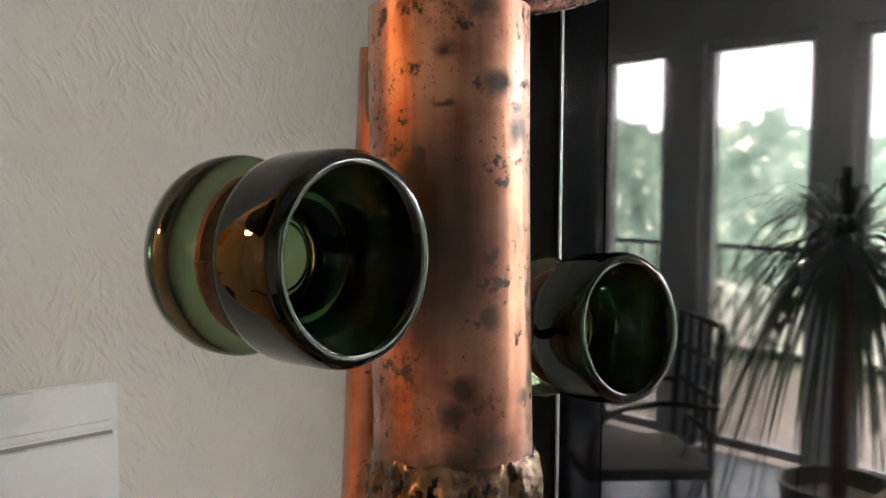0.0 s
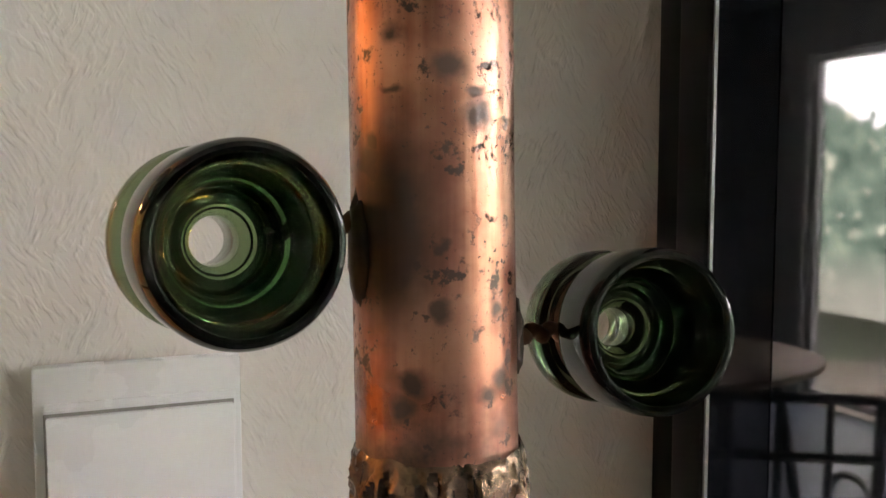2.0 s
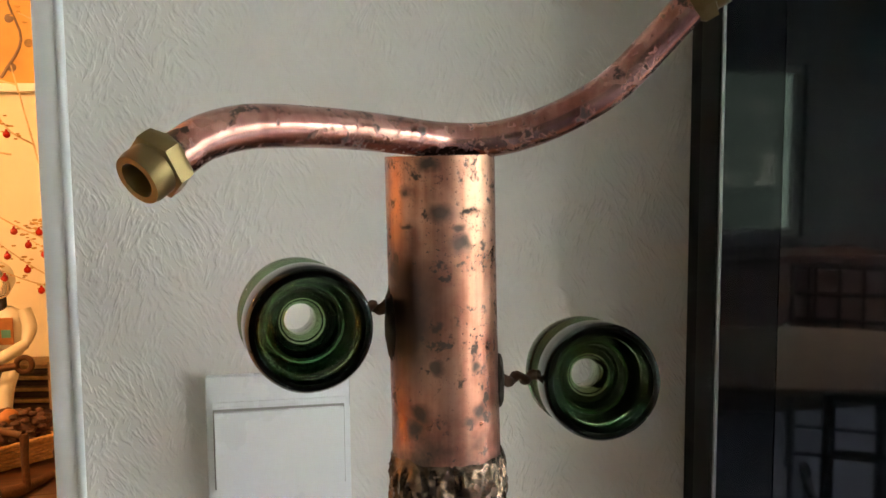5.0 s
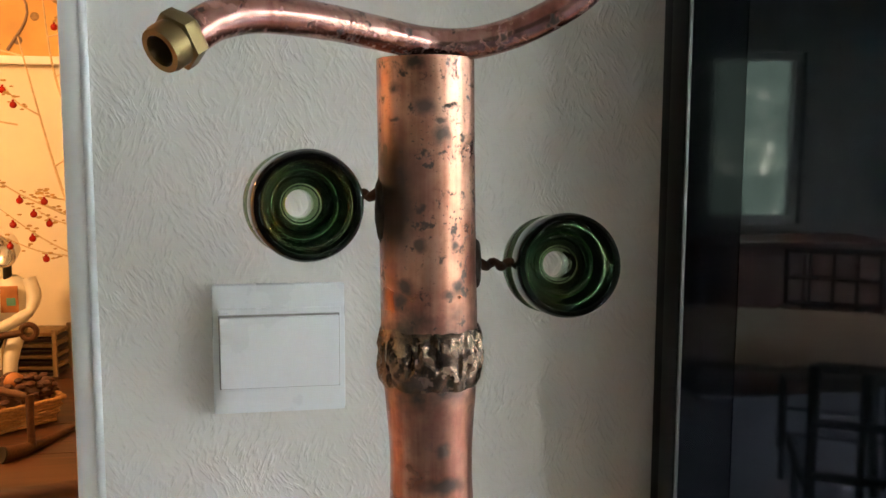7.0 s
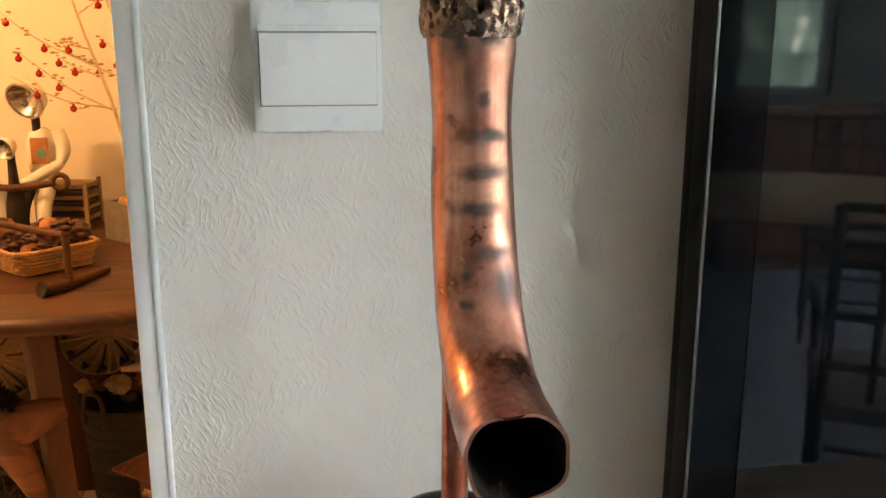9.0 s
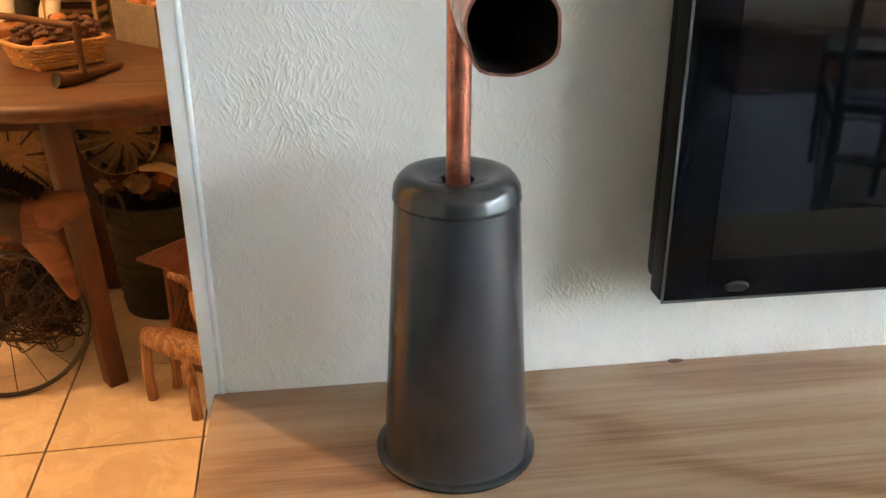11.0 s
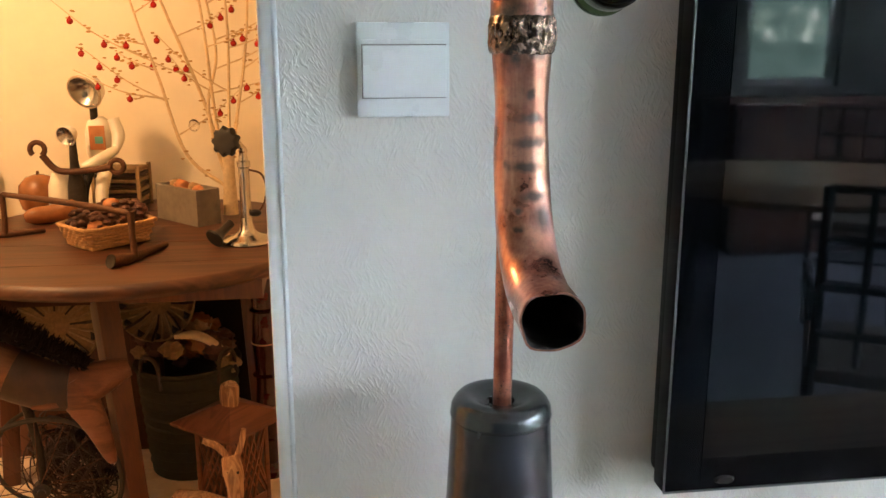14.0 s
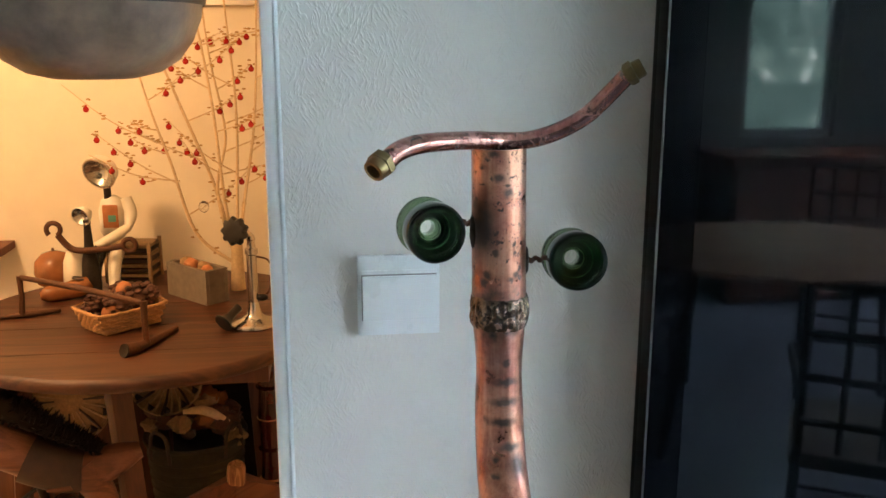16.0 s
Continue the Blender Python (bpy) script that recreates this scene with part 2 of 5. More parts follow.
M = dict(
    wall=plaster("textured_wallpaper", (0.76, 0.74, 0.70), 0.00046),
    paint=simple("white_paint", (0.80, 0.80, 0.78), 0.35, vary=0.03),
    plastic=simple("white_plastic", (0.80, 0.83, 0.84), 0.28, vary=0.02),
    ceiling=simple("ceiling_white", (0.75, 0.74, 0.72), 0.8, vary=0.04),
    cream=simple("cream_wall", (0.78, 0.70, 0.56), 0.7, vary=0.05, scale=14, bump=0.0006),
    pine=None,
    oak=wood("dark_oak", (0.030, 0.009, 0.003), (0.064, 0.021, 0.007), (0.100, 0.036, 0.013), "X", 1.0, 0.46),
    leg=wood("leg_wood", (0.050, 0.014, 0.005), (0.095, 0.028, 0.010), (0.135, 0.043, 0.017), "Z", 1.2, 0.4, 3.0),
    twig=wood("twig_wood", (0.16, 0.07, 0.03), (0.32, 0.17, 0.08), (0.45, 0.27, 0.14), "Z", 3.0, 0.6),
    redwood=wood("birdhouse_wood", (0.085, 0.026, 0.011), (0.15, 0.052, 0.023), (0.20, 0.078, 0.037), "X", 1.8, 0.55, 3.0),
    copper=copper("spotted_copper", (0.50, 0.235, 0.158), spots=SPOTS),
    copper_bar=copper("tarnished_copper", (0.47, 0.235, 0.195), rough=0.22, dirt=0.555),
    copper_rod=copper("red_copper", (0.50, 0.19, 0.11), rough=0.3, dirt=0.72),
    solder=simple("rough_solder", (0.15, 0.100, 0.072), 0.26, 0.9, 0.85, 210, 0.0010),
    brass=simple("brass", (0.165, 0.122, 0.056), 0.40, 1.0, 0.3, 90),
    drift=wood("driftwood", (0.080, 0.026, 0.010), (0.145, 0.052, 0.021), (0.21, 0.085, 0.038), "X", 1.6, 0.5, 4.0),
    fur=simple("black_hair", (0.009, 0.006, 0.005), 0.7, 0, 0.5, 90, ior=1.2),
    olive=simple("olive_cloth", (0.036, 0.030, 0.017), 0.85, 0, 0.4, 60, 0.0015),
    rust=simple("rusty_iron", (0.10, 0.045, 0.022), 0.65, 0.5, 0.5, 260, 0.0006),
    dark_metal=simple("dark_rough_metal", (0.035, 0.028, 0.022), 0.5, 0.6, 0.5, 200, 0.0006),
    zinc=None,
    black=simple("black_metal", (0.015, 0.015, 0.016), 0.4, 0.3, 0.3, 60),
    bakelite=simple("black_bakelite", (0.006, 0.0055, 0.005), 0.4, 0, 0.3, 60),
    frame=simple("tv_frame", (0.007, 0.007, 0.0075), 0.5, 0.0, 0.2, 60, ior=1.22),
    edge=simple("tv_edge_metal", (0.16, 0.16, 0.165), 0.3, 0.9, 0.1, 60),
    # one glass in four tints: dark rim reflection and bright ledge put into colour
    green=glass("green_glass", (0.06, 0.15, 0.065), 0.0),
    green_rim=glass("dark_rim_glass", (0.0003, 0.0007, 0.0005), 0.0, ior=1.32),
    green_deep=glass("deep_green_glass", (0.0006, 0.0028, 0.0010), 0.0),
    green_pale=glass("pale_green_glass", (0.25, 0.36, 0.20), 0.0),
    chrome=simple("worn_chrome", (0.55, 0.53, 0.50), 0.2, 1.0, 0.12, 50),
    tile=None, grout=simple("brown_grout", (0.09, 0.06, 0.04), 0.85, vary=0.3, scale=90),
    wicker=simple("wicker", (0.42, 0.23, 0.09), 0.6, 0, 0.4, 130, 0.001),
    cane=simple("striped_cane", (0.30, 0.20, 0.095), 0.6, 0, 0.35, 80, 0.001),
    stone=simple("grey_stone", (0.175, 0.145, 0.110), 0.8, 0, 0.25, 45, 0.0015),
    cone=simple("pine_cone", (0.075, 0.026, 0.013), 0.6, 0, 0.6, 160, 0.002),
    orange=simple("dried_orange", (0.42, 0.16, 0.05), 0.55, 0, 0.35, 40, 0.001),
    gourd=simple("varnished_gourd", (0.26, 0.10, 0.03), 0.25, 0, 0.4, 18),
    enamel=simple("white_enamel", (0.74, 0.70, 0.60), 0.35, 0, 0.12, 25),
    darkband=simple("dark_leather", (0.032, 0.014, 0.009), 0.55, 0, 0.5, 40, 0.001),
    branch=simple("pale_branch", (0.60, 0.45, 0.26), 0.6, 0, 0.25, 70, 0.0006),
    berry=simple("red_bauble", (0.36, 0.016, 0.008), 0.12, 0, 0.25, 60),
    petal=simple("dry_leaf", (0.42, 0.25, 0.075), 0.6, 0, 0.5, 120),
    red=simple("red_lacquer", (0.034, 0.0015, 0.003), 0.16, 0, 0.4, 25),
    straw=simple("straw", (0.27, 0.17, 0.075), 0.7, 0, 0.4, 90, 0.001),
    bronze=simple("dark_bronze_shade", (0.125, 0.082, 0.054), 0.32, 0.0, 0.75, 34, 0.0016),
    teal=simple("teal_paint", (0.10, 0.30, 0.24), 0.5, 0, 0.2, 40),
    rubber=simple("tyre_rubber", (0.03, 0.027, 0.024), 0.7, 0, 0.3, 60),
    leaf=simple("palm_leaf", (0.045, 0.085, 0.03), 0.4, 0, 0.4, 20),
    seat=simple("grey_seat_fabric", (0.22, 0.19, 0.16), 0.85, 0, 0.25, 120, 0.0010),
    parquet=simple("grey_floor_tile", (0.105, 0.124, 0.155), 0.3, 0, 0.12, 6),
    canvas=simple("ochre_canvas", (0.62, 0.36, 0.12), 0.7, 0, 0.2, 9, 0.0004),
    ink=simple("grey_brown_paint", (0.22, 0.15, 0.11), 0.7, 0, 0.3, 60),
    brownwall=simple("brown_plaster", (0.155, 0.17, 0.15), 0.8, vary=0.1, scale=8),
    shade=simple("gap_shade", (0.30, 0.30, 0.29), 0.6, vary=0.05),
    clear=glass("clear_bulb_glass", (0.95, 0.95, 0.92)),
    winframe=simple("grey_window_frame", (0.62, 0.63, 0.65), 0.45, 0, 0.08, 30),
)


def make_tile():
    m = Mat("beige_marbled_tile", 0.3)
    co = m.coords()
    info = m.n("ShaderNodeObjectInfo")
    sh = m.n("ShaderNodeVectorMath")
    sh.operation = "MULTIPLY_ADD"
    m.link(info.outputs["Random"], sh.inputs[0])
    sh.inputs[1].default_value = (7, 5, 3)
    m.link(co, sh.inputs[2])
    f = m.noise(sh.outputs[0], 9.0, 6.0, 0.6, 1.2)
    m.color(m.ramp(f, [(0.3, (0.60, 0.46, 0.33)), (0.49, (0.68, 0.54, 0.40)), (0.52, (0.75, 0.62, 0.48)), (0.55, (0.70, 0.56, 0.42)), (0.72, (0.76, 0.64, 0.50))]))
    m.rough(m.math("ADD", m.math("MULTIPLY", m.noise(co, 40.0), 0.2), 0.22))
    m.bump(m.noise(co, 60.0), 0.0006, 0.4)
    return m.m


M["tile"] = make_tile()


def make_zinc():
    """Old dark pewter with soft cloudy tarnish and fine vertical wiping."""
    m = Mat("dark_pewter", 0.32, 0.88, (0.1, 0.1, 0.105))
    cloud = m.noise(m.coords(), 45.0, 3.0, 0.5)
    wipe = m.noise(m.coords((160, 160, 30)), 1.0, 3.0)
    f = m.math("ADD", m.math("MULTIPLY", cloud, 0.6), m.math("MULTIPLY", wipe, 0.4))
    m.color(m.ramp(f, [(0.3, (0.050, 0.048, 0.048)), (0.7, (0.086, 0.087, 0.091))]))
    m.rough(m.math("ADD", m.math("MULTIPLY", f, 0.08), 0.22))
    return m.m


M["zinc"] = make_zinc()


def make_pine():
    """Oiled softwood board: arched growth rings, soft brown streaks, fine pores."""
    m = Mat("pine_board", 0.42)
    field = m.noise(m.coords((1.9, 5.6, 5.6)), 1.0, 1.0, 0.45, 0.5)
    wave = m.math("SINE", m.math("MULTIPLY", field, 46.0))
    ring = m.ramp(m.math("MULTIPLY", m.math("ADD", wave, 1.0), 0.5), [(0.0, (0, 0, 0)), (0.7, (0.35, 0.35, 0.35)), (1.0, (1, 1, 1))])
    fine = m.noise(m.coords((6, 190, 190)), 1.0, 5.0, 0.7)
    streak = m.noise(m.coords((1.7, 24, 24)), 1.0, 5.0, 0.68, 0.7)
    f = m.math("ADD", m.math("MULTIPLY", ring, -0.15), m.math("ADD", m.math("MULTIPLY", fine, 0.42), m.math("MULTIPLY", streak, 0.58)))
    m.color(m.ramp(f, [(0.24, (0.16, 0.072, 0.030)), (0.36, (0.275, 0.152, 0.076)), (0.47, (0.355, 0.228, 0.130)), (0.60, (0.425, 0.305, 0.195))]))
    m.rough(m.math("ADD", m.math("MULTIPLY", fine, 0.22), 0.33))
    m.bump(fine, 0.0003, 0.4)
    return m.m


M["pine"] = make_pine()


def make_screen():
    m = Mat("black_glossy_screen", 0.015, 0, (0.001, 0.0014, 0.0016))
    m.b.inputs["IOR"].default_value = 1.35
    m.rough(m.math("ADD", m.math("MULTIPLY", m.noise(m.coords(), 14.0), 0.03), 0.02))
    return m.m


M["screen"] = make_screen()


# ---- mesh helpers ----
def part(name, bm, material, parent=None, label="", smooth=True):
    me = bpy.data.meshes.new(name)
    bmesh.ops.recalc_face_normals(bm, faces=bm.faces[:])
    bm.to_mesh(me)
    bm.free()
    if material:
        me.materials.append(material)
    if smooth:
        for p in me.polygons:
            p.use_smooth = True
        me.set_sharp_from_angle(angle=radians(38))
    ob = new(name, me)
    if parent:
        ob.parent = parent
    if label:
        tagged(ob, label)
    return ob


def thing(name, label, category, at=(0, 0, 0), group="", kind="", turn=0):
    ob = new(name)
    ob.empty_display_size = 0.05
    ob.matrix_basis = pose(*at, 0, 0, turn)
    return tagged(ob, label, category, group, kind)


def add_box(bm, lo, hi, bevel=0.0, m=None):
    r = bmesh.ops.create_cube(bm, size=1.0)
    vs = r["verts"]
    c = [(a + b) / 2 for a, b in zip(lo, hi)]
    s = [abs(b - a) for a, b in zip(lo, hi)]
    for v in vs:
        v.co = Vector((c[0] + v.co.x * s[0], c[1] + v.co.y * s[1], c[2] + v.co.z * s[2]))
    if bevel:
        es = list({e for v in vs for e in v.link_edges})
        r2 = bmesh.ops.bevel(bm, geom=es, offset=bevel, segments=2, profile=0.6, affect="EDGES")
        vs = list({v for f in r2["faces"] for v in f.verts} | {v for v in vs if v.is_valid})
    if m is not None:
        allv = set(vs)
        for v in allv:
            v.co = m @ v.co
    return vs


def box(lo, hi, bevel=0.0, m=None):
    bm = bmesh.new()
    add_box(bm, lo, hi, bevel, m)
    return bm


def add_lathe(bm, profile, segs=40, m=None, wob=0.0, seed=0.0):
    """Turn a profile of (radius, height) about z."""
    rings = []
    for r, z in profile:
        if r < 1e-6:
            rings.append([bm.verts.new((0, 0, z))])
            continue
        ring = []
        for k in range(segs):
            a = 2 * math.pi * k / segs
            q = r * (1 + wob * noise.noise((math.cos(a) * 1.5 + seed, math.sin(a) * 1.5, z * 30)))
            ring.append(bm.verts.new((q * math.cos(a), q * math.sin(a), z)))
        rings.append(ring)
    for a, b in zip(rings, rings[1:]):
        for k in range(segs):
            j = (k + 1) % segs
            if len(a) == 1 and len(b) == 1:
                continue
            if len(a) == 1:
                bm.faces.new((a[0], b[j], b[k]))
            elif len(b) == 1:
                bm.faces.new((a[k], a[j], b[0]))
            else:
                bm.faces.new((a[k], a[j], b[j], b[k]))
    if m is not None:
        for ring in rings:
            for v in ring:
                v.co = m @ v.co
    return rings


def lathe(profile, segs=40, m=None, wob=0.0, seed=0.0):
    bm = bmesh.new()
    add_lathe(bm, profile, segs, m, wob, seed)
    return bm


def spline(points, steps=8):
    """A smooth line through points of any number of columns."""
    p = [np.array(q, float) for q in points]
    p = [2 * p[0] - p[1]] + p + [2 * p[-1] - p[-2]]
    out = []
    for i in range(1, len(p) - 2):
        for k in range(steps):
            t = k / steps
            out.append(0.5 * (2 * p[i] + (p[i + 1] - p[i - 1]) * t + (2 * p[i - 1] - 5 * p[i] + 4 * p[i + 1] - p[i + 2]) * t**2
                              + (3 * p[i] - p[i - 1] - 3 * p[i + 1] + p[i + 2]) * t**3))
    out.append(p[-2])
    return out


def add_sweep(bm, line, segs=16, caps=True, shape=None):
    """A pipe along rows of x, y, z, radius. shape(s, angle) scales the radius; s runs from 0 to 1."""
    rings, up = [], Vector((0.31, 0.2, 0.93)).normalized()
    n = len(line)
    for i, q in enumerate(line):
        a, b = line[max(i - 1, 0)], line[min(i + 1, n - 1)]
        t = Vector((b - a)[:3]).normalized()
        u = up - up.dot(t) * t
        if u.length < 1e-4:
            u = t.orthogonal()
        u.normalize()
        w = t.cross(u)
        up = u
        ring = []
        for k in range(segs):
            ang = 2 * math.pi * k / segs
            r = float(q[3]) * (shape(i / (n - 1), ang) if shape else 1)
            ring.append(bm.verts.new(Vector(q[:3]) + r * (math.cos(ang) * u + math.sin(ang) * w)))
        rings.append(ring)
    for a, b in zip(rings, rings[1:]):
        for k in range(segs):
            j = (k + 1) % segs
            bm.faces.new((a[k], a[j], b[j], b[k]))
    if caps:
        bm.faces.new(rings[0])
        bm.faces.new(rings[-1][::-1])
    return rings


def sweep(points, segs=16, steps=8, caps=True, shape=None):
    bm = bmesh.new()
    add_sweep(bm, spline(points, steps) if steps else [np.array(q, float) for q in points], segs, caps, shape)
    return bm


def add_ball(bm, c, r, squash=(1, 1, 1), seg=12, rough=0.0, seed=0.0):
    res = bmesh.ops.create_uvsphere(bm, u_segments=seg, v_segments=max(6, seg * 2 // 3), radius=1)
    for v in res["verts"]:
        q = 1 + rough * noise.noise(v.co * 2.2 + Vector((seed, seed * 1.7, 0)))
        v.co = Vector((c[0] + v.co.x * r * squash[0] * q, c[1] + v.co.y * r * squash[1] * q, c[2] + v.co.z * r * squash[2] * q))


def ball(c, r, squash=(1, 1, 1), seg=16, rough=0.0, seed=0.0):
    bm = bmesh.new()
    add_ball(bm, c, r, squash, seg, rough, seed)
    return bm


def axis_frame(at, direction):
    return Matrix.Translation(at) @ Vector(direction).normalized().to_track_quat("Z", "Y").to_matrix().to_4x4()


def structure(name, bm, material, label, smooth=False):
    return tagged(part(name, bm, material, None, "", smooth), label, name.split("_")[0], "", "structure")


# ---- the room with the television ----
CEIL = 2.5
bm = bmesh.new()
add_box(bm, (-0.112, 0.0, 0.0), (4.25, 0.12, CEIL))
structure("wall_north", bm, M["wall"], "white wall with brushed textured wallpaper")
structure("wall_over_door", box((-1.15, 0.0, 2.1), (-0.112, 0.12, CEIL)), M["wall"], "white textured wall over the doorway")
structure("wall_north_far", box((-2.6, 0.0, 0.0), (-1.15, 0.12, CEIL)), M["wall"], "white textured wall beside the doorway")
trim = box((-0.1260, -0.003, 0.0), (-0.1125, 0.1235, 2.1), 0.004)
structure("trim_door", trim, M["paint"], "white painted door lining", True)
bm = bmesh.new()
add_lathe(bm, [(0.0026, 0.0), (0.0026, 2.1)], 10, Matrix.Translation((-0.1115, -0.0015, 0)))
structure("trim_bead", bm, M["plastic"], "thin white corner bead along the door lining", True)
# unseen wall, kept pale so that it bounces daylight onto the north wall
structure("wall_west", box((-2.72, -4.75, 0), (-2.6, 0.12, CEIL)), M["cream"], "plain cream side wall")
structure("floor", box((-2.6, -4.6, -0.08), (4.1, 0.3, -0.002)), M["parquet"], "dark grey tiled living room floor")
# white of the ceiling is likewise chosen for its bounced light
structure("ceiling", box((-2.7, -4.75, CEIL), (4.25, 2.6, CEIL + 0.1)), M["ceiling"], "plain white ceiling")

WINS = [(-4.05, -3.30), (-2.97, -2.53), (-2.31, -1.70), (-1.52, -0.55)]
bm = bmesh.new()
ys = [-4.75] + [v for w in WINS for v in w] + [0.0]
for a, b in zip(ys[::2], ys[1::2]):
    add_box(bm, (4.1, a, 0), (4.25, b, CEIL))
for a, b in WINS:
    add_box(bm, (4.1, a, 2.15), (4.25, b, CEIL))
structure("wall_east", bm, M["winframe"], "grey wall with tall glazed doors")
bm = bmesh.new()
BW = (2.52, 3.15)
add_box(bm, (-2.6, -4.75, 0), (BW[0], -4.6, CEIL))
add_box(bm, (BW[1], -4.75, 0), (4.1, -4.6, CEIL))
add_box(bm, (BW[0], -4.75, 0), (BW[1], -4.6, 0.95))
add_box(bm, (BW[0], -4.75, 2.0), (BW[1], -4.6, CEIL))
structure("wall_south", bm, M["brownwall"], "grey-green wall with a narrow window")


def window_unit(name, lo, hi, along):
    """A frame of four bars round an opening; along is the axis that the window runs on."""
    win = thing(name, "grey framed window looking onto trees", "window", kind="structure")
    t, d = 0.05, 0.06
    (x0, y0, z0), (x1, y1, z1) = lo, hi
    def bar(a, b):
        part("window_frame", box(a, b, 0.006), M["winframe"], win, smooth=False)
    bar((x0, y0, z0), (x1, y1, z0 + t))
    bar((x0, y0, z1 - t), (x1, y1, z1))
    if along == "y":
        bar((x0, y0, z0 + t), (x1, y0 + t, z1 - t))
        bar((x0, y1 - t, z0 + t), (x1, y1, z1 - t))
        pane = box(((x0 + x1) / 2 - 0.003, y0 + t, z0 + t), ((x0 + x1) / 2 + 0.003, y1 - t, z1 - t))
    else:
        bar((x0, y0, z0 + t), (x0 + t, y1, z1 - t))
        bar((x1 - t, y0, z0 + t), (x1, y1, z1 - t))
        pane = box((x0 + t, (y0 + y1) / 2 - 0.003, z0 + t), (x1 - t, (y0 + y1) / 2 + 0.003, z1 - t))
    p = part("pane", pane, PANE, win, smooth=False)
    p.visible_shadow = False
    return win


pm = Mat("window_glass", 0.0, 0, (1, 1, 1))
pm.b.inputs["Transmission Weight"].default_value = 1.0
pm.b.inputs["IOR"].default_value = 1.02
PANE = pm.m
for k, (a, b) in enumerate(WINS):
    window_unit(f"window_{k + 1}", (4.14, a, 0.02), (4.2, b, 2.15), "y")
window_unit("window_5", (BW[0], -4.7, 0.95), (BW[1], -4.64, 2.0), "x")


def backdrop(name, lo, hi, strength, horizon, flat):
    """Trees under a bright sky, far outside a window. Trees and sky both glow, as the daylight of the room."""
    m = Mat(name, 1.0, 0, (0.02, 0.03, 0.02))
    tc = m.n("ShaderNodeTexCoord")
    sep = m.n("ShaderNodeSeparateXYZ")
    m.link(tc.outputs["Object"], sep.inputs[0])
    co = tc.outputs["Object"]
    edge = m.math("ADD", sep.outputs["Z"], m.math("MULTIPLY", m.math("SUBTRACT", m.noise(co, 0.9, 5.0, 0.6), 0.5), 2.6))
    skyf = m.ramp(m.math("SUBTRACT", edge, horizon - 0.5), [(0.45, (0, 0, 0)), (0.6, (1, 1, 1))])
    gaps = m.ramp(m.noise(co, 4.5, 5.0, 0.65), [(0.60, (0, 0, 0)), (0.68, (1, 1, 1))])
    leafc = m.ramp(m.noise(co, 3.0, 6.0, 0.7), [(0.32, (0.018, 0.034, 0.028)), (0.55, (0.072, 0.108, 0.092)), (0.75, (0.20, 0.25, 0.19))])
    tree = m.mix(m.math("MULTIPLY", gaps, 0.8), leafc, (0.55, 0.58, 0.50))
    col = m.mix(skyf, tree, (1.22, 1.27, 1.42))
    # emission fades to dim grey towards the ground
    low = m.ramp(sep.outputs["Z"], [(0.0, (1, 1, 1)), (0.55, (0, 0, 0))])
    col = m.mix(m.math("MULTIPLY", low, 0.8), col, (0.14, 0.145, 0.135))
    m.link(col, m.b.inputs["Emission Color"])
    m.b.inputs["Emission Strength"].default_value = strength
    ob = structure(name, box(lo, hi), m.m, "bright sky over garden trees", False)
    return ob


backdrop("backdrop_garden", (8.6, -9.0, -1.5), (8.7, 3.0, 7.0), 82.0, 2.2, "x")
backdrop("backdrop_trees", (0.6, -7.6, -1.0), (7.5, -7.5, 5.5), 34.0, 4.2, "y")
structure("ground", box((-60, -60, -0.35), (60, 60, -0.3)), simple("lawn", (0.06, 0.07, 0.04), 0.9, vary=0.4, scale=3.0), "lawn outside the house")
structure("pavement_terrace", box((4.25, -5.0, -0.3), (6.6, 0.5, -0.05)), M["stone"], "stone terrace outside the glazed doors")

# ---- the other room ----
structure("wall_other_north", box((-2.7, 2.30, 0), (0.9, 2.42, CEIL)), M["cream"], "cream wall lit warm by a lamp")
structure("wall_other_west", box((-2.7, 0.12, 0), (-2.58, 2.30, CEIL)), M["cream"], "cream side wall")
structure("wall_other_east", box((0.8, 0.12, 0), (0.9, 2.30, CEIL)), M["cream"], "cream side wall")
structure("floor_bed", box((-2.6, 0.12, -0.08), (0.9, 2.42, -0.005)), M["grout"], "dark grout bed under beige tiles")

# ---- sideboard ----
board = thing("sideboard", "wide pale pine sideboard along the white wall", "sideboard", (0.0, 0.0, 0.0))
part("top", box((-0.119, -0.46, 0.750), (1.9, -0.001, 0.786), 0.003), M["pine"], board, "thick knotty pine top")
part("body", box((-0.07, -0.43, 0.06), (1.85, -0.01, 0.750), 0.003), M["pine"], board)
for k in range(3):
    x = -0.06 + k * 0.64
    d = part("door", box((x, -0.449, 0.09), (x + 0.62, -0.4305, 0.73), 0.004), M["pine"], board)
    part("knob", ball((x + 0.56, -0.462, 0.42), 0.013), M["black"], d)
part("plinth", box((-0.05, -0.40, 0.0), (1.83, -0.03, 0.06)), M["pine"], board)
kn = Mat("knot", 0.5, 0, (0.12, 0.055, 0.03))
for kx, ky, kr in ((0.288, -0.004, 0.005), (0.62, -0.06, 0.012)):
    part("knot", lathe([(0, 0.7865), (kr * 0.8, 0.7865), (kr, 0.7861)], 14, pose(kx, ky, 0) @ Matrix.Diagonal((1.5, 0.8, 1, 1)), 0.2, kx), kn.m, board)

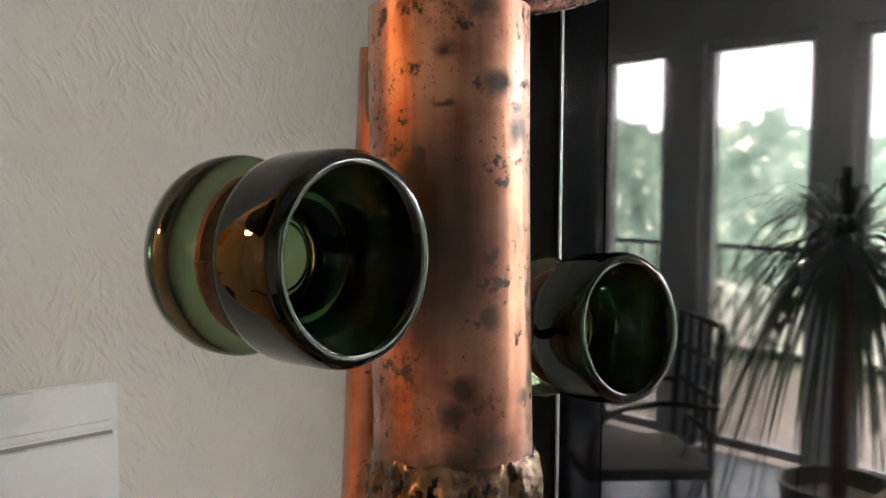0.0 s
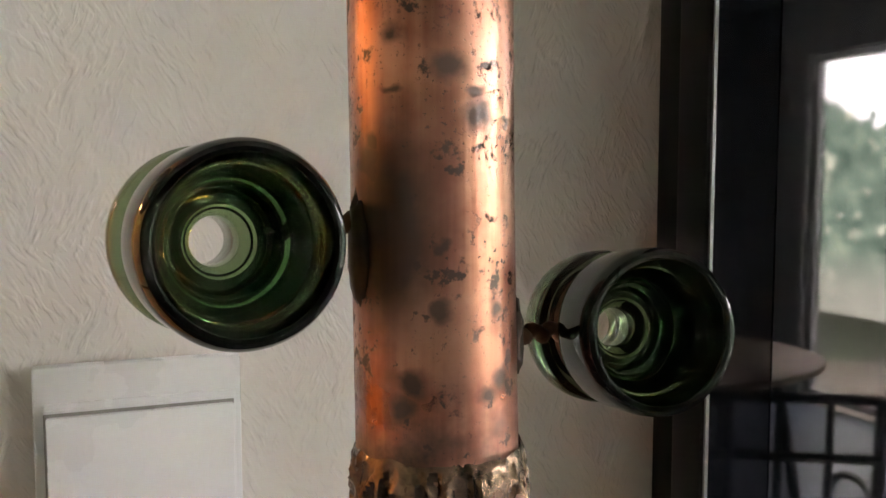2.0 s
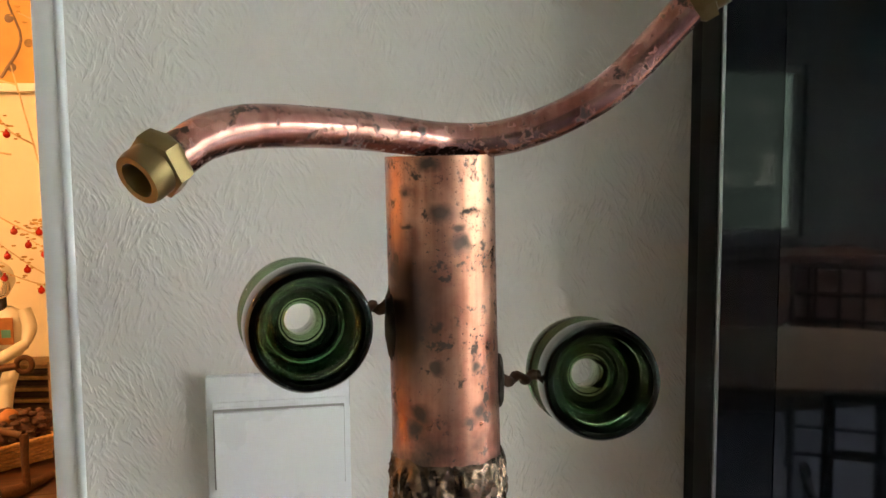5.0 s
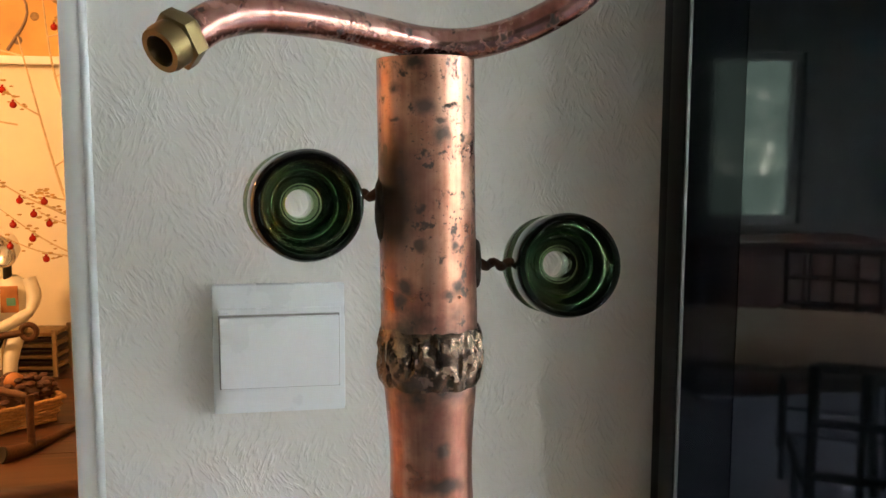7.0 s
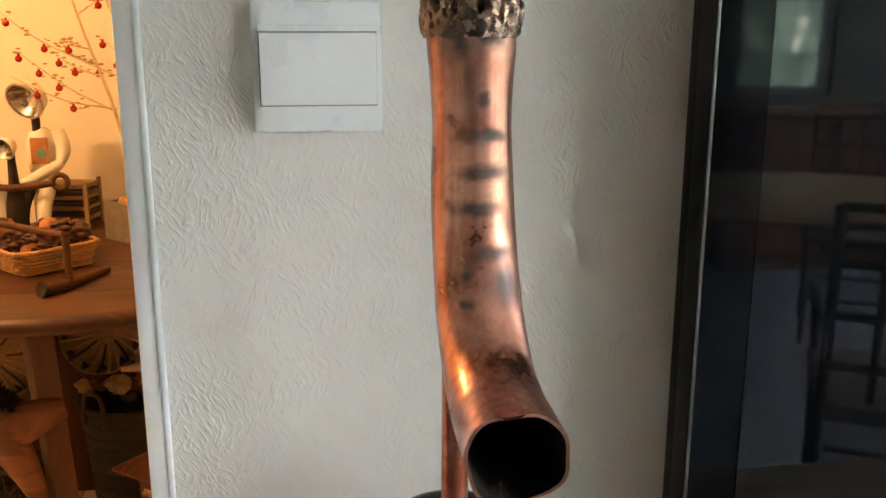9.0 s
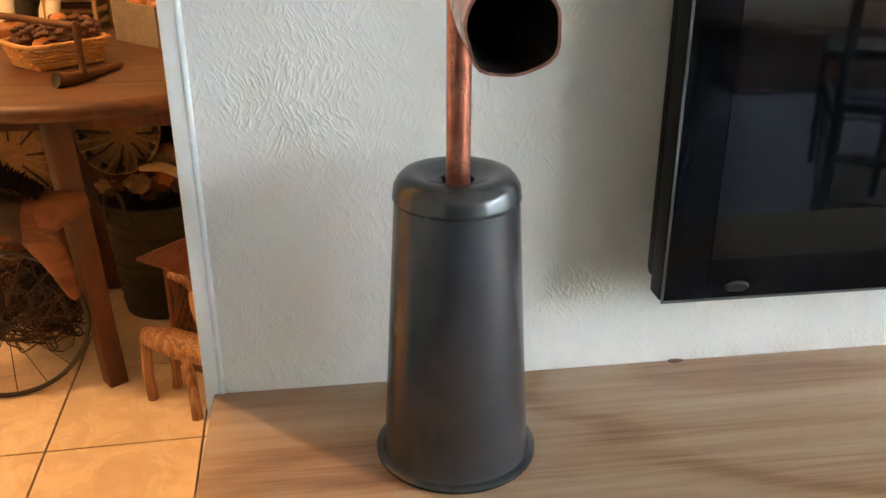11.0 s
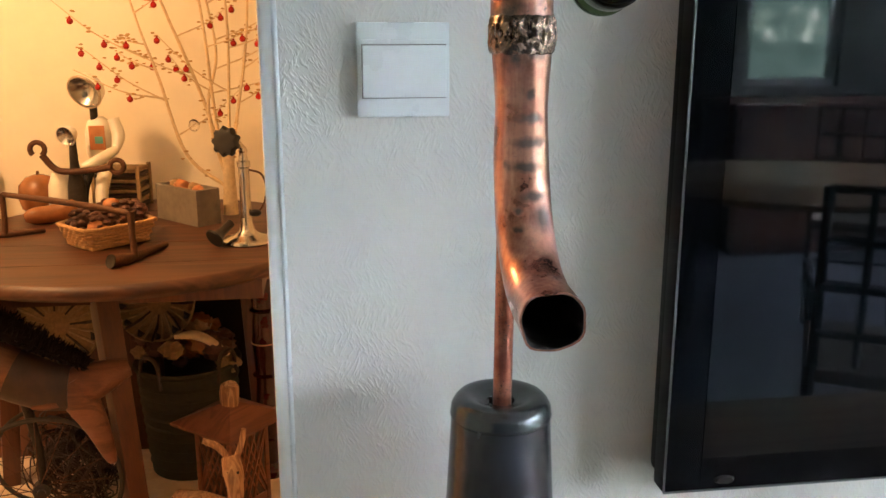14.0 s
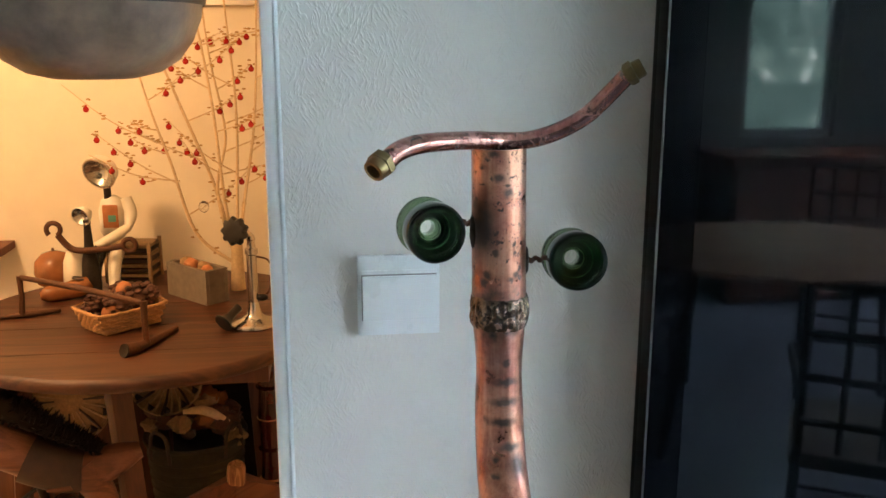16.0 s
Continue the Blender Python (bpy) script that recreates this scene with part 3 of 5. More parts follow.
# ---- television ----
tv = thing("television", "large black flat television hung on the white wall", "television", (0, 0, 0))
X0, X1, Z0, Z1, YF = 0.2435, 1.70, 0.876, 1.70, -0.062
part("wall_mount", box((X0 + 0.25, -0.0125, Z0 + 0.15), (X1 - 0.25, -0.0005, Z1 - 0.15), 0.002), M["frame"], tv)
part("back_housing", box((X0 + 0.004, -0.036, Z0 + 0.006), (X1 - 0.004, -0.0127, Z1 - 0.006), 0.006), M["frame"], tv, "dark ribbed plastic back")
part("frame", box((X0, -0.0585, Z0), (X1, -0.0362, Z1), 0.0025), M["frame"], tv)
part("screen", box((X0 + 0.0375, YF - 0.0006, Z0 + 0.036), (X1 - 0.03, YF + 0.0022, Z1 - 0.03)), M["screen"], tv, "glossy black screen mirroring the room", smooth=False)
bez = bmesh.new()
for a, b in (((X0 + 0.002, YF, Z0 + 0.002), (X0 + 0.0373, -0.0588, Z1)), ((X1 - 0.03, YF, Z0 + 0.002), (X1, -0.0588, Z1)), ((X0 + 0.0376, YF, Z0 + 0.002), (X1 - 0.0302, -0.0588, Z0 + 0.0358)), ((X0 + 0.0376, YF, Z1 - 0.0298), (X1 - 0.0302, -0.0588, Z1))):
    add_box(bez, a, b)
mb = Mat("black_gloss_bezel", 0.05, 0, (0.001, 0.0012, 0.0015))
mb.b.inputs["IOR"].default_value = 1.16
part("bezel", bez, mb.m, tv, smooth=False)
part("edge_strip", box((X0, YF - 0.0006, Z0 + 0.0018), (X0 + 0.0018, YF + 0.0006, Z1)), M["edge"], tv, "thin grey metal edge")
part("bottom_strip", box((X0, YF - 0.0006, Z0), (X1, YF + 0.0006, Z0 + 0.0016)), M["edge"], tv)
part("sensor", lathe([(0, 0.003), (0.008, 0.003), (0.0105, 0.0)], 20, axis_frame((0.3055, YF - 0.0002, Z0 + 0.0115), (0, -1, 0)) @ Matrix.Diagonal((1, 0.45, 1, 1))), M["bakelite"], tv)

# ---- light switch ----
sw = thing("light_switch", "square white plastic light switch on textured wall", "switch", (0, 0, 1.28))
part("plate", box((-0.0412, -0.008, -0.0412), (0.0412, -0.0005, 0.0412), 0.002), M["plastic"], sw)
part("rocker_frame", box((-0.0372, -0.0098, -0.0255), (0.0385, -0.0081, 0.0265), 0.0010), M["plastic"], sw)
# grey sheet paints the thin shadow line around the rocker
part("gap", box((-0.0372, -0.0100, -0.0245), (0.0376, -0.0099, 0.0226)), M["shade"], sw, smooth=False)
part("rocker", box((-0.0362, -0.0140, -0.0235), (0.0372, -0.0102, 0.0215), 0.001), M["plastic"], sw)
part("ridge", box((-0.0362, -0.0106, 0.0228), (0.0372, -0.0099, 0.0240), 0.0002), M["plastic"], sw)

# ---- copper sculpture ----
art = thing("copper_sculpture", "spotted copper pipe figure with green glass eyes on a beaker", "sculpture", (0, 0, 0))


def mouth_shape(s, a):
    """The pipe grows a squarish dented lip towards its open end."""
    k = max(0.0, (s - 0.86) / 0.14)
    return 1 + 0.012 * math.sin(3 * a + 6 * s) + k * (0.045 * math.cos(4 * a + 0.6) + 0.03 * math.sin(2 * a + 1.1) + 0.02 * math.cos(7 * a))


LINE = [(0.0675, -0.1695, 1.4455, 0.0219), (0.0682, -0.1695, 1.40, 0.0219), (0.0692, -0.1695, 1.35, 0.0221), (0.0700, -0.1695, 1.315, 0.0222), (0.0705, -0.1695, 1.295, 0.0212),
        (0.0710, -0.1690, 1.262, 0.0192), (0.0715, -0.1690, 1.228, 0.0203), (0.0722, -0.1718, 1.200, 0.0208), (0.0728, -0.1815, 1.170, 0.0214), (0.0738, -0.2000, 1.1445, 0.0216),
        (0.0742, -0.2240, 1.1325, 0.0220), (0.0744, -0.2450, 1.1295, 0.0225), (0.0744, -0.2620, 1.1275, 0.0229)]
outer = spline(LINE, 8)
bm = bmesh.new()
ro = add_sweep(bm, outer, 40, False, mouth_shape)
inner = [np.r_[q[:3], q[3] - 0.0016] for q in outer]
tmp = bmesh.new()
ends = add_sweep(tmp, inner, 40, False, mouth_shape)
ri = [[bm.verts.new(v.co.copy()) for v in ends[0]], [bm.verts.new(v.co.copy()) for v in ends[-1]]]
tmp.free()
for a, b in ((ro[0], ri[0]), (ro[-1], ri[-1])):
    for k in range(40):
        j = (k + 1) % 40
        bm.faces.new((a[k], a[j], b[j], b[k]))
part("pipe_body", bm, M["copper"], art, "bright copper pipe with black spots, open curved snout")

# inner wall as its own part, near black against the copper outside
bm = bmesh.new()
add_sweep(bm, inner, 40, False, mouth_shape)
part("pipe_lining", bm, M["dark_metal"], art, "black inside of the pipe")

bm = bmesh.new()
segs, rows = 132, 18
rr = []
for i in range(rows + 1):
    v = i / rows
    z = 1.3255 - 0.0265 * v
    ring = []
    for k in range(segs):
        a = 2 * math.pi * k / segs
        warp = 0.5 * noise.noise((math.cos(a) * 3, math.sin(a) * 3, z * 160 + 2))
        bead = 1 - 2.4 * abs(noise.noise((math.cos(a + warp * 0.3) * 6.5, math.sin(a + warp * 0.3) * 6.5, z * 95 + warp)))
        fine = noise.noise((math.cos(a) * 15, math.sin(a) * 15, z * 420 + 4))
        r = 0.02245 + math.sin(math.pi * v) ** 0.5 * (0.0003 + 0.0024 * max(0.0, bead) + 0.0006 * max(0.0, fine))
        zz = z + (0.0022 * noise.noise((math.cos(a) * 3, math.sin(a) * 3, 7)) if i in (0, rows) else 0)
        ring.append(bm.verts.new((0.0700 + r * math.cos(a), -0.1695 + r * math.sin(a), zz)))
    rr.append(ring)
for a, b in zip(rr, rr[1:]):
    for k in range(segs):
        j = (k + 1) % segs
        bm.faces.new((a[k], a[j], b[j], b[k]))
part("weld_collar", bm, M["solder"], art, "lumpy dark solder ring round the pipe")

BAR = [(-0.0255, -0.2410, 1.4455, 0.0072), (-0.0165, -0.2360, 1.4515, 0.0072), (-0.0020, -0.2280, 1.4550, 0.0072), (0.0225, -0.2105, 1.4550, 0.0070), (0.0450, -0.1920, 1.4535, 0.0070),
       (0.0660, -0.1800, 1.4515, 0.0070), (0.0850, -0.1800, 1.4515, 0.0069), (0.1020, -0.1835, 1.4555, 0.0069), (0.1180, -0.1870, 1.4625, 0.0068), (0.1335, -0.1900, 1.4725, 0.0068), (0.1480, -0.1950, 1.4880, 0.0068), (0.1590, -0.2005, 1.5015, 0.0068)]
part("handlebar", sweep(BAR, 20, 6), M["copper_bar"], art, "bent tarnished copper pipe across the top")


def hex_nut(at, direction, r=0.0115, length=0.019):
    bm = bmesh.new()
    f = axis_frame(at, direction)
    prof_out = [(r * 0.80, -length / 2), (r * 0.98, -length * 0.36), (r, -length * 0.25), (r, 0.0), (r * 0.86, length * 0.03), (r * 0.86, length * 0.36), (r * 0.80, length / 2)]
    rings = []
    for i, (q, z) in enumerate(prof_out):
        ring = []
        for k in range(36):
            a = 2 * math.pi * k / 36
            hexr = q / math.cos(((a + math.pi / 6) % (math.pi / 3)) - math.pi / 6) * 0.93 if 1 <= i <= 3 else q
            ring.append(bm.verts.new(f @ Vector((hexr * math.cos(a), hexr * math.sin(a), z))))
        rings.append(ring)
    for q, z in ((r * 0.58, length / 2), (r * 0.52, length * 0.40), (r * 0.52, -length * 0.35), (0, -length * 0.35)):
        if q == 0:
            rings.append([bm.verts.new(f @ Vector((0, 0, z)))])
        else:
            rings.append([bm.verts.new(f @ Vector((q * math.cos(2 * math.pi * k / 36), q * math.sin(2 * math.pi * k / 36), z))) for k in range(36)])
    for a, b in zip(rings, rings[1:]):
        for k in range(36):
            j = (k + 1) % 36
            if len(b) == 1:
                bm.faces.new((a[k], a[j], b[0]))
            else:
                bm.faces.new((a[k], a[j], b[j], b[k]))
    return bm


part("nut", hex_nut((-0.0312, -0.2438, 1.4422), (-0.62, -0.58, -0.50), 0.0100, 0.0145), M["brass"], art, "dull brass compression nut")
part("nut", hex_nut((0.1640, -0.2025, 1.5050), (0.82, -0.30, 0.52), 0.0085, 0.015), M["brass"], art, "dull brass compression nut")


GLASS_PROFILE = [
    (0.785, 0.0060, 0), (0.795, 0.0035, 1), (0.815, 0.0015, 1), (0.85, 0.0003, 1), (0.90, 0.0, 1), (0.95, 0.0004, 1), (0.985, 0.0018, 1), (1.0, 0.0045, 1), (1.0, 0.0170, 1), (0.985, 0.0195, 1), (0.93, 0.0215, 1),
    (0.82, 0.0230, 0), (0.74, 0.0248, 0), (0.71, 0.0272, 0), (0.72, 0.0300, 0), (0.77, 0.0325, 2), (0.87, 0.0340, 2), (0.97, 0.0355, 2), (1.01, 0.0380, 2), (1.01, 0.0425, 2), (0.98, 0.0455, 2), (0.88, 0.0475, 2), (0.80, 0.0480, 2),
    (0.36, 0.0480, 2), (0.285, 0.0473, 2), (0.262, 0.0455, 2), (0.255, 0.0340, 2), (0.27, 0.0290, 2), (0.335, 0.0262, 3), (0.36, 0.0258, 2), (0.385, 0.0246, 3), (0.46, 0.0210, 3), (0.56, 0.0180, 0), (0.66, 0.0140, 0), (0.725, 0.0100, 2), (0.775, 0.0082, 0)]


def insulator(front, back, r):
    f, b = Vector(front), Vector(back)
    fr = axis_frame(f, b - f)
    # rim and skirt, waist, back flange, centre hole, funnel with a ledge: (radius, depth, glass)
    prof = GLASS_PROFILE
    bm = bmesh.new()
    rings = add_lathe(bm, [(q * r, z) for q, z, g in prof], 56, fr, 0.010, front[0] * 40)
    for k in range(56):
        j = (k + 1) % 56
        bm.faces.new((rings[-1][k], rings[-1][j], rings[0][j], rings[0][k]))
    return bm


LF, LB = (0.0150, -0.1980, 1.3823), (0.0093, -0.1505, 1.3808)
RF, RB = (0.1318, -0.1850, 1.3537), (0.1360, -0.1370, 1.3482)
for f0, b0, r0 in ((LF, LB, 0.0237), (RF, RB, 0.0242)):
    eye = part("insulator", insulator(f0, b0, r0), M["green"], art, "green glass insulator with a centre hole")
    eye.data.materials.append(M["green_rim"])
    eye.data.materials.append(M["green_pale"])
    eye.data.materials.append(M["green_deep"])
    # tint per ring: light and dark bands of the glass are coloured in
    for p in eye.data.polygons:
        p.material_index = GLASS_PROFILE[p.index // 56][2]


def twisted_arm(a, b, loop, r):
    bm = bmesh.new()
    pts = []
    n = 26
    for k in range(n + 1):
        s = k / n
        p = Vector(a).lerp(Vector(b), s)
        pts.append((p.x, p.y + 0.0011 * math.cos(s * 20), p.z + 0.0011 * math.sin(s * 20), 0.0021 + 0.0003 * math.sin(s * 40)))
    add_sweep(bm, [np.array(q) for q in pts], 10)
    c, ax, rad = loop
    f = axis_frame(c, ax)
    ring = []
    for k in range(25):
        t = 2 * math.pi * k / 24
        v = f @ Vector((rad * math.cos(t), rad * math.sin(t), 0))
        ring.append(np.array((v.x, v.y, v.z, 0.0019)))
    add_sweep(bm, ring, 8)
    return bm


lw = Vector(LF).lerp(Vector(LB), 0.63)
rw = Vector(RF).lerp(Vector(RB), 0.63)
part("wire_arm", twisted_arm((0.047, -0.170, 1.3855), (lw.x + 0.0165, lw.y, lw.z + 0.003), (lw, Vector(LB) - Vector(LF), 0.0182), 0.002), M["rust"], art, "rusty twisted wire")
part("wire_arm", twisted_arm((0.0905, -0.172, 1.3535), (rw.x - 0.0165, rw.y, rw.z), (rw, Vector(RB) - Vector(RF), 0.0184), 0.002), M["rust"], art, "rusty twisted wire")
part("weld_blob", ball((0.0478, -0.1715, 1.379), 0.0062, (0.5, 0.9, 2.4), 16, 0.3, 3), M["dark_metal"], art, "sooty braze mark")
part("weld_blob", ball((0.0908, -0.1725, 1.354), 0.0052, (0.45, 0.9, 2.2), 16, 0.3, 8), M["dark_metal"], art, "sooty braze mark")
part("support_rod", sweep([(0.0732, -0.1075, 0.99, 0.0081), (0.0720, -0.1200, 1.20, 0.0081), (0.0690, -0.1410, 1.438, 0.0081)], 20, 10), M["copper_rod"], art, "plain red copper rod")
part("braze", ball((0.0610, -0.1445, 1.425), 0.0035, (0.8, 0.8, 3.0), 14, 0.35, 5), M["brass"], art)
BASE = [(0, 0.7862), (0.0592, 0.7862), (0.0606, 0.7870), (0.0606, 0.7890), (0.0592, 0.7900), (0.0555, 0.7912), (0.0544, 0.7940), (0.0536, 0.800), (0.0432, 0.9870), (0.0431, 0.9882), (0.0424, 0.9886), (0.0424, 0.9892), (0.0441, 0.9896), (0.0443, 0.9906), (0.0440, 0.9916),
        (0.0432, 0.9985), (0.0408, 1.0030), (0.0375, 1.0065), (0.0325, 1.0078), (0.0260, 1.0065), (0.0190, 1.0035), (0.0120, 1.0020), (0.0112, 1.0005), (0.0112, 0.99), (0, 0.99)]
base = part("beaker_base", lathe(BASE, 72, pose(0.0735, -0.1010, 0)), M["zinc"], art, "upturned dark grey metal beaker")

# ---- hanging pot in the doorway ----
pot = thing("hanging_pot", "dark bronze pot with rounded bottom hanging on a cord", "pot", (-0.274, 0.0, 1.493))
def squarish(profile, segs, power):
    """A lathe whose rings are rounded squares."""
    bm = bmesh.new()
    for ring in add_lathe(bm, profile, segs):
        for v in ring:
            r = math.hypot(v.co.x, v.co.y)
            if r > 1e-5:
                c, s = abs(v.co.x / r), abs(v.co.y / r)
                k = (c**power + s**power) ** (-1 / power)
                v.co.x, v.co.y = v.co.x * k, v.co.y * k
    return bm
part("bowl", squarish([(0, 0.0), (0.035, 0.0008), (0.056, 0.006), (0.073, 0.017), (0.086, 0.034), (0.094, 0.054), (0.0985, 0.080), (0.0985, 0.12), (0.094, 0.155), (0.075, 0.182), (0.04, 0.197), (0.012, 0.202), (0, 0.203)], 56, 2.6), M["bronze"], pot)
part("band", squarish([(0.0975, 0.066), (0.0990, 0.068), (0.1000, 0.074), (0.0990, 0.076)], 56, 2.6), M["dark_metal"], pot)
part("cord", lathe([(0.003, 0.2), (0.003, CEIL - 1.493)], 10), M["black"], pot)

# ---- lamp of the other room ----
lampw = thing("pendant_lamp", "round opal pendant lamp glowing warm yellow", "lamp", (-1.38, 1.20, 2.16))
part("globe", ball((0, 0, 0), 0.07, seg=20), glow("warm_opal", (1.0, 0.62, 0.28), 6.0), lampw)
part("cord", lathe([(0.003, 0.065), (0.003, CEIL - 2.16)], 8), M["black"], lampw)

# ---- floor tiles of the other room ----
U, V = Vector((0.9995, 0.0316, 0)), Vector((-0.0316, 0.9995, 0))
T0, SU, SV, GAP = Vector((-0.329, 1.081, 0)), 0.342, 0.351, 0.005
tile_bm = box((GAP / 2, GAP / 2, -0.012), (SU - GAP / 2, SV - GAP / 2, 0.0), 0.0015)
tile_mesh = bpy.data.meshes.new("tile")
bmesh.ops.recalc_face_normals(tile_bm, faces=tile_bm.faces[:])
tile_bm.to_mesh(tile_mesh)
tile_bm.free()
tile_mesh.materials.append(M["tile"])
bed = bpy.data.objects["floor_bed"]
for i in range(-7, 4):
    for j in range(-3, 4):
        p = T0 + i * SU * U + j * SV * V
        if p.x < -2.5 or p.x > 0.75 or p.y < 0.0 or p.y > 2.25:
            continue
        t = new("tile", tile_mesh)
        t.parent = bed
        t.matrix_basis = pose(p.x, p.y, random.uniform(-0.0006, 0.0004), 0, 0, math.degrees(math.atan2(U.y, U.x)))

# ---- round table ----
TX, TY, TZ = -0.60, 1.745, 0.745
tab = thing("round_table", "dark-stained round wooden table crowded with curios", "table", (TX, TY, 0))
bm = bmesh.new()
R = 0.545
planks = [-R, -0.33, -0.11, 0.11, 0.33, R]
def plank_disc(y0, y1):
    """One plank of a round top with a rounded rim."""
    bm = bmesh.new()
    n = 28
    rows = []
    for z, dr in ((0.708, 0.012), (0.716, 0.003), (0.724, 0.0), (0.736, 0.003), (0.7435, 0.012), (0.745, 0.018)):
        ring = []
        rr = R - dr
        a, b = max(y0, -rr + 1e-3), min(y1, rr - 1e-3)
        for k in range(n + 1):
            y = a + (b - a) * k / n
            ring.append(bm.verts.new((math.sqrt(max(rr * rr - y * y, 0)), y, z)))
        for k in range(n, -1, -1):
            y = a + (b - a) * k / n
            ring.append(bm.verts.new((-math.sqrt(max(rr * rr - y * y, 0)), y, z)))
        rows.append(ring)
    for p, q in zip(rows, rows[1:]):
        for k in range(len(p)):
            j = (k + 1) % len(p)
            bm.faces.new((p[k], p[j], q[j], q[k]))
    bm.faces.new(rows[0][::-1])
    bm.faces.new(rows[-1])
    return bm
for a, b in zip(planks, planks[1:]):
    part("plank", plank_disc(a + 0.0012, b - 0.0012), M["oak"], tab)
part("apron", box((-0.36, -0.30, 0.63), (0.36, 0.30, 0.707), 0.003), M["leg"], tab)
def shear_leg(x, y, dx, dy, turn=0):
    bm = box((-0.029, -0.029, 0), (0.029, 0.029, 0.706), 0.004)
    for v in bm.verts:
        k = v.co.z / 0.706
        q = Matrix.Rotation(radians(turn), 3, "Z") @ v.co * (0.82 + 0.18 * k)
        v.co = Vector((x + q.x + dx * k, y + q.y + dy * k, v.co.z))
    return bm
for x, y, dx, dy, turn in ((0.028, -0.395, -0.075, 0.11, 35), (0.32, 0.035, -0.03, 0.02, 0), (-0.42, -0.015, 0.05, 0.02, 20), (0.03, 0.40, 0, -0.05, 0)):
    part("leg", shear_leg(x, y, dx, dy, turn), M["leg"], tab)

# ---- wicker basket with cones ----
def wicker_basket(name, at, turn, w, d, h, label):
    bk = thing(name, label, "basket", at, turn=turn)
    rows = 7
    for k in range(rows):
        z = h * k / (rows - 1)
        s = 0.82 + 0.18 * z / h
        bm = bmesh.new()
        pts = []
        n = 44
        for i in range(n + 1):
            a = 2 * math.pi * i / n
            c, q = math.cos(a), math.sin(a)
            f = (abs(c) ** 6 + abs(q) ** 6) ** (-1 / 6)
            wv = 0.0022 * (1 if (i + k) % 2 else -1)
            pts.append(np.array(((w / 2 * s + wv) * c * f, (d / 2 * s + wv) * q * f, z + 0.006, 0.0062 if k == rows - 1 else 0.0050)))
        add_sweep(bm, pts, 7, False)
        part("strand", bm, M["wicker"], bk)
    part("bottom", box((-w * 0.40, -d * 0.40, 0.0), (w * 0.40, d * 0.40, 0.006), 0.002), M["wicker"], bk)
    return bk
wicker_basket("wicker_basket", (-0.660, 1.652, TZ), 42, 0.215, 0.165, 0.052, "small rectangular wicker basket on the wooden table")

def pine_cone(at, s, turn):
    bm = bmesh.new()
    m = pose(*at, 65, 0, turn)
    add_lathe(bm, [(0, 0), (0.018 * s, 0.004), (0.026 * s, 0.018 * s), (0.024 * s, 0.035 * s), (0.014 * s, 0.054 * s), (0, 0.062 * s)], 14, m)
    for k in range(36):
        v = k / 36
        a = k * 2.4
        r = s * (0.026 * math.sin(math.pi * min(0.96, v * 0.9 + 0.08)) + 0.003)
        c = m @ Vector((r * math.cos(a), r * math.sin(a), 0.058 * s * v + 0.002))
        add_ball(bm, c, 0.0086 * s, (1, 1, 0.6), 6)
    ob = part("pine_cone", bm, M["cone"])
    return tagged(ob, "dark brown pine cone lying in the wicker basket", "pine cone", "cones in the basket")
for x, y, s, t in ((-0.725, 1.665, 1.35, 20), (-0.700, 1.715, 1.4, 120), (-0.600, 1.680, 1.45, 250), (-0.640, 1.735, 1.4, 60), (-0.630, 1.635, 1.3, 300)):
    pine_cone((x, y, TZ + 0.046), s, t)
for x, y, z, r in ((-0.672, 1.602, TZ + 0.052, 0.029), (-0.655, 1.690, TZ + 0.094, 0.024)):
    tagged(part("dried_orange", ball((x, y, z), r, (1, 1, 0.9), 16, 0.08, x * 9), M["orange"]), "dried orange fruit among pine cones", "fruit", "fruit in the basket")

# ---- rusty iron handle tool ----
tool = thing("iron_tool", "rusty iron bar tool with two feet on the table", "tool", (0, 0, 0))
A, B = (-0.955, 1.755, 0.865), (-0.555, 1.437, 0.868)
part("bar", sweep([(*A, 0.0075), (-0.75, 1.60, 0.868, 0.0085), (*B, 0.0075)], 10, 8), M["rust"], tool)
part("leg", sweep([(A[0] - 0.004, A[1], A[2] + 0.004, 0.0085), (-0.957, 1.75, 0.81, 0.0075), (-0.960, 1.748, TZ + 0.006, 0.009)], 10, 6), M["rust"], tool)
part("leg", sweep([(B[0] + 0.004, B[1], B[2] + 0.004, 0.0095), (-0.551, 1.432, 0.81, 0.008), (-0.548, 1.428, TZ + 0.008, 0.009)], 10, 6), M["rust"], tool)
part("foot", sweep([(-1.02, 1.735, TZ + 0.007, 0.006), (-0.95, 1.752, TZ + 0.009, 0.009), (-0.865, 1.79, TZ + 0.008, 0.006)], 10, 6), M["rust"], tool)
# flat black disc paints the shade of a hollow on the solid foot
part("mouth", lathe([(0, 0.0), (0.014, 0.0), (0.0175, 0.0015), (0.0185, -0.002), (0.016, -0.004)], 20, axis_frame((-0.5945, 1.3722, TZ + 0.0165), (-0.66, -0.74, 0.30))), M["dark_metal"], tool, "black disc drawn as the shaded hollow end")
part("foot", sweep([(-0.592, 1.375, TZ + 0.0165, 0.0165), (-0.565, 1.405, TZ + 0.014, 0.014), (-0.535, 1.47, TZ + 0.010, 0.010), (-0.497, 1.575, TZ + 0.008, 0.007)], 12, 6), M["rust"], tool)

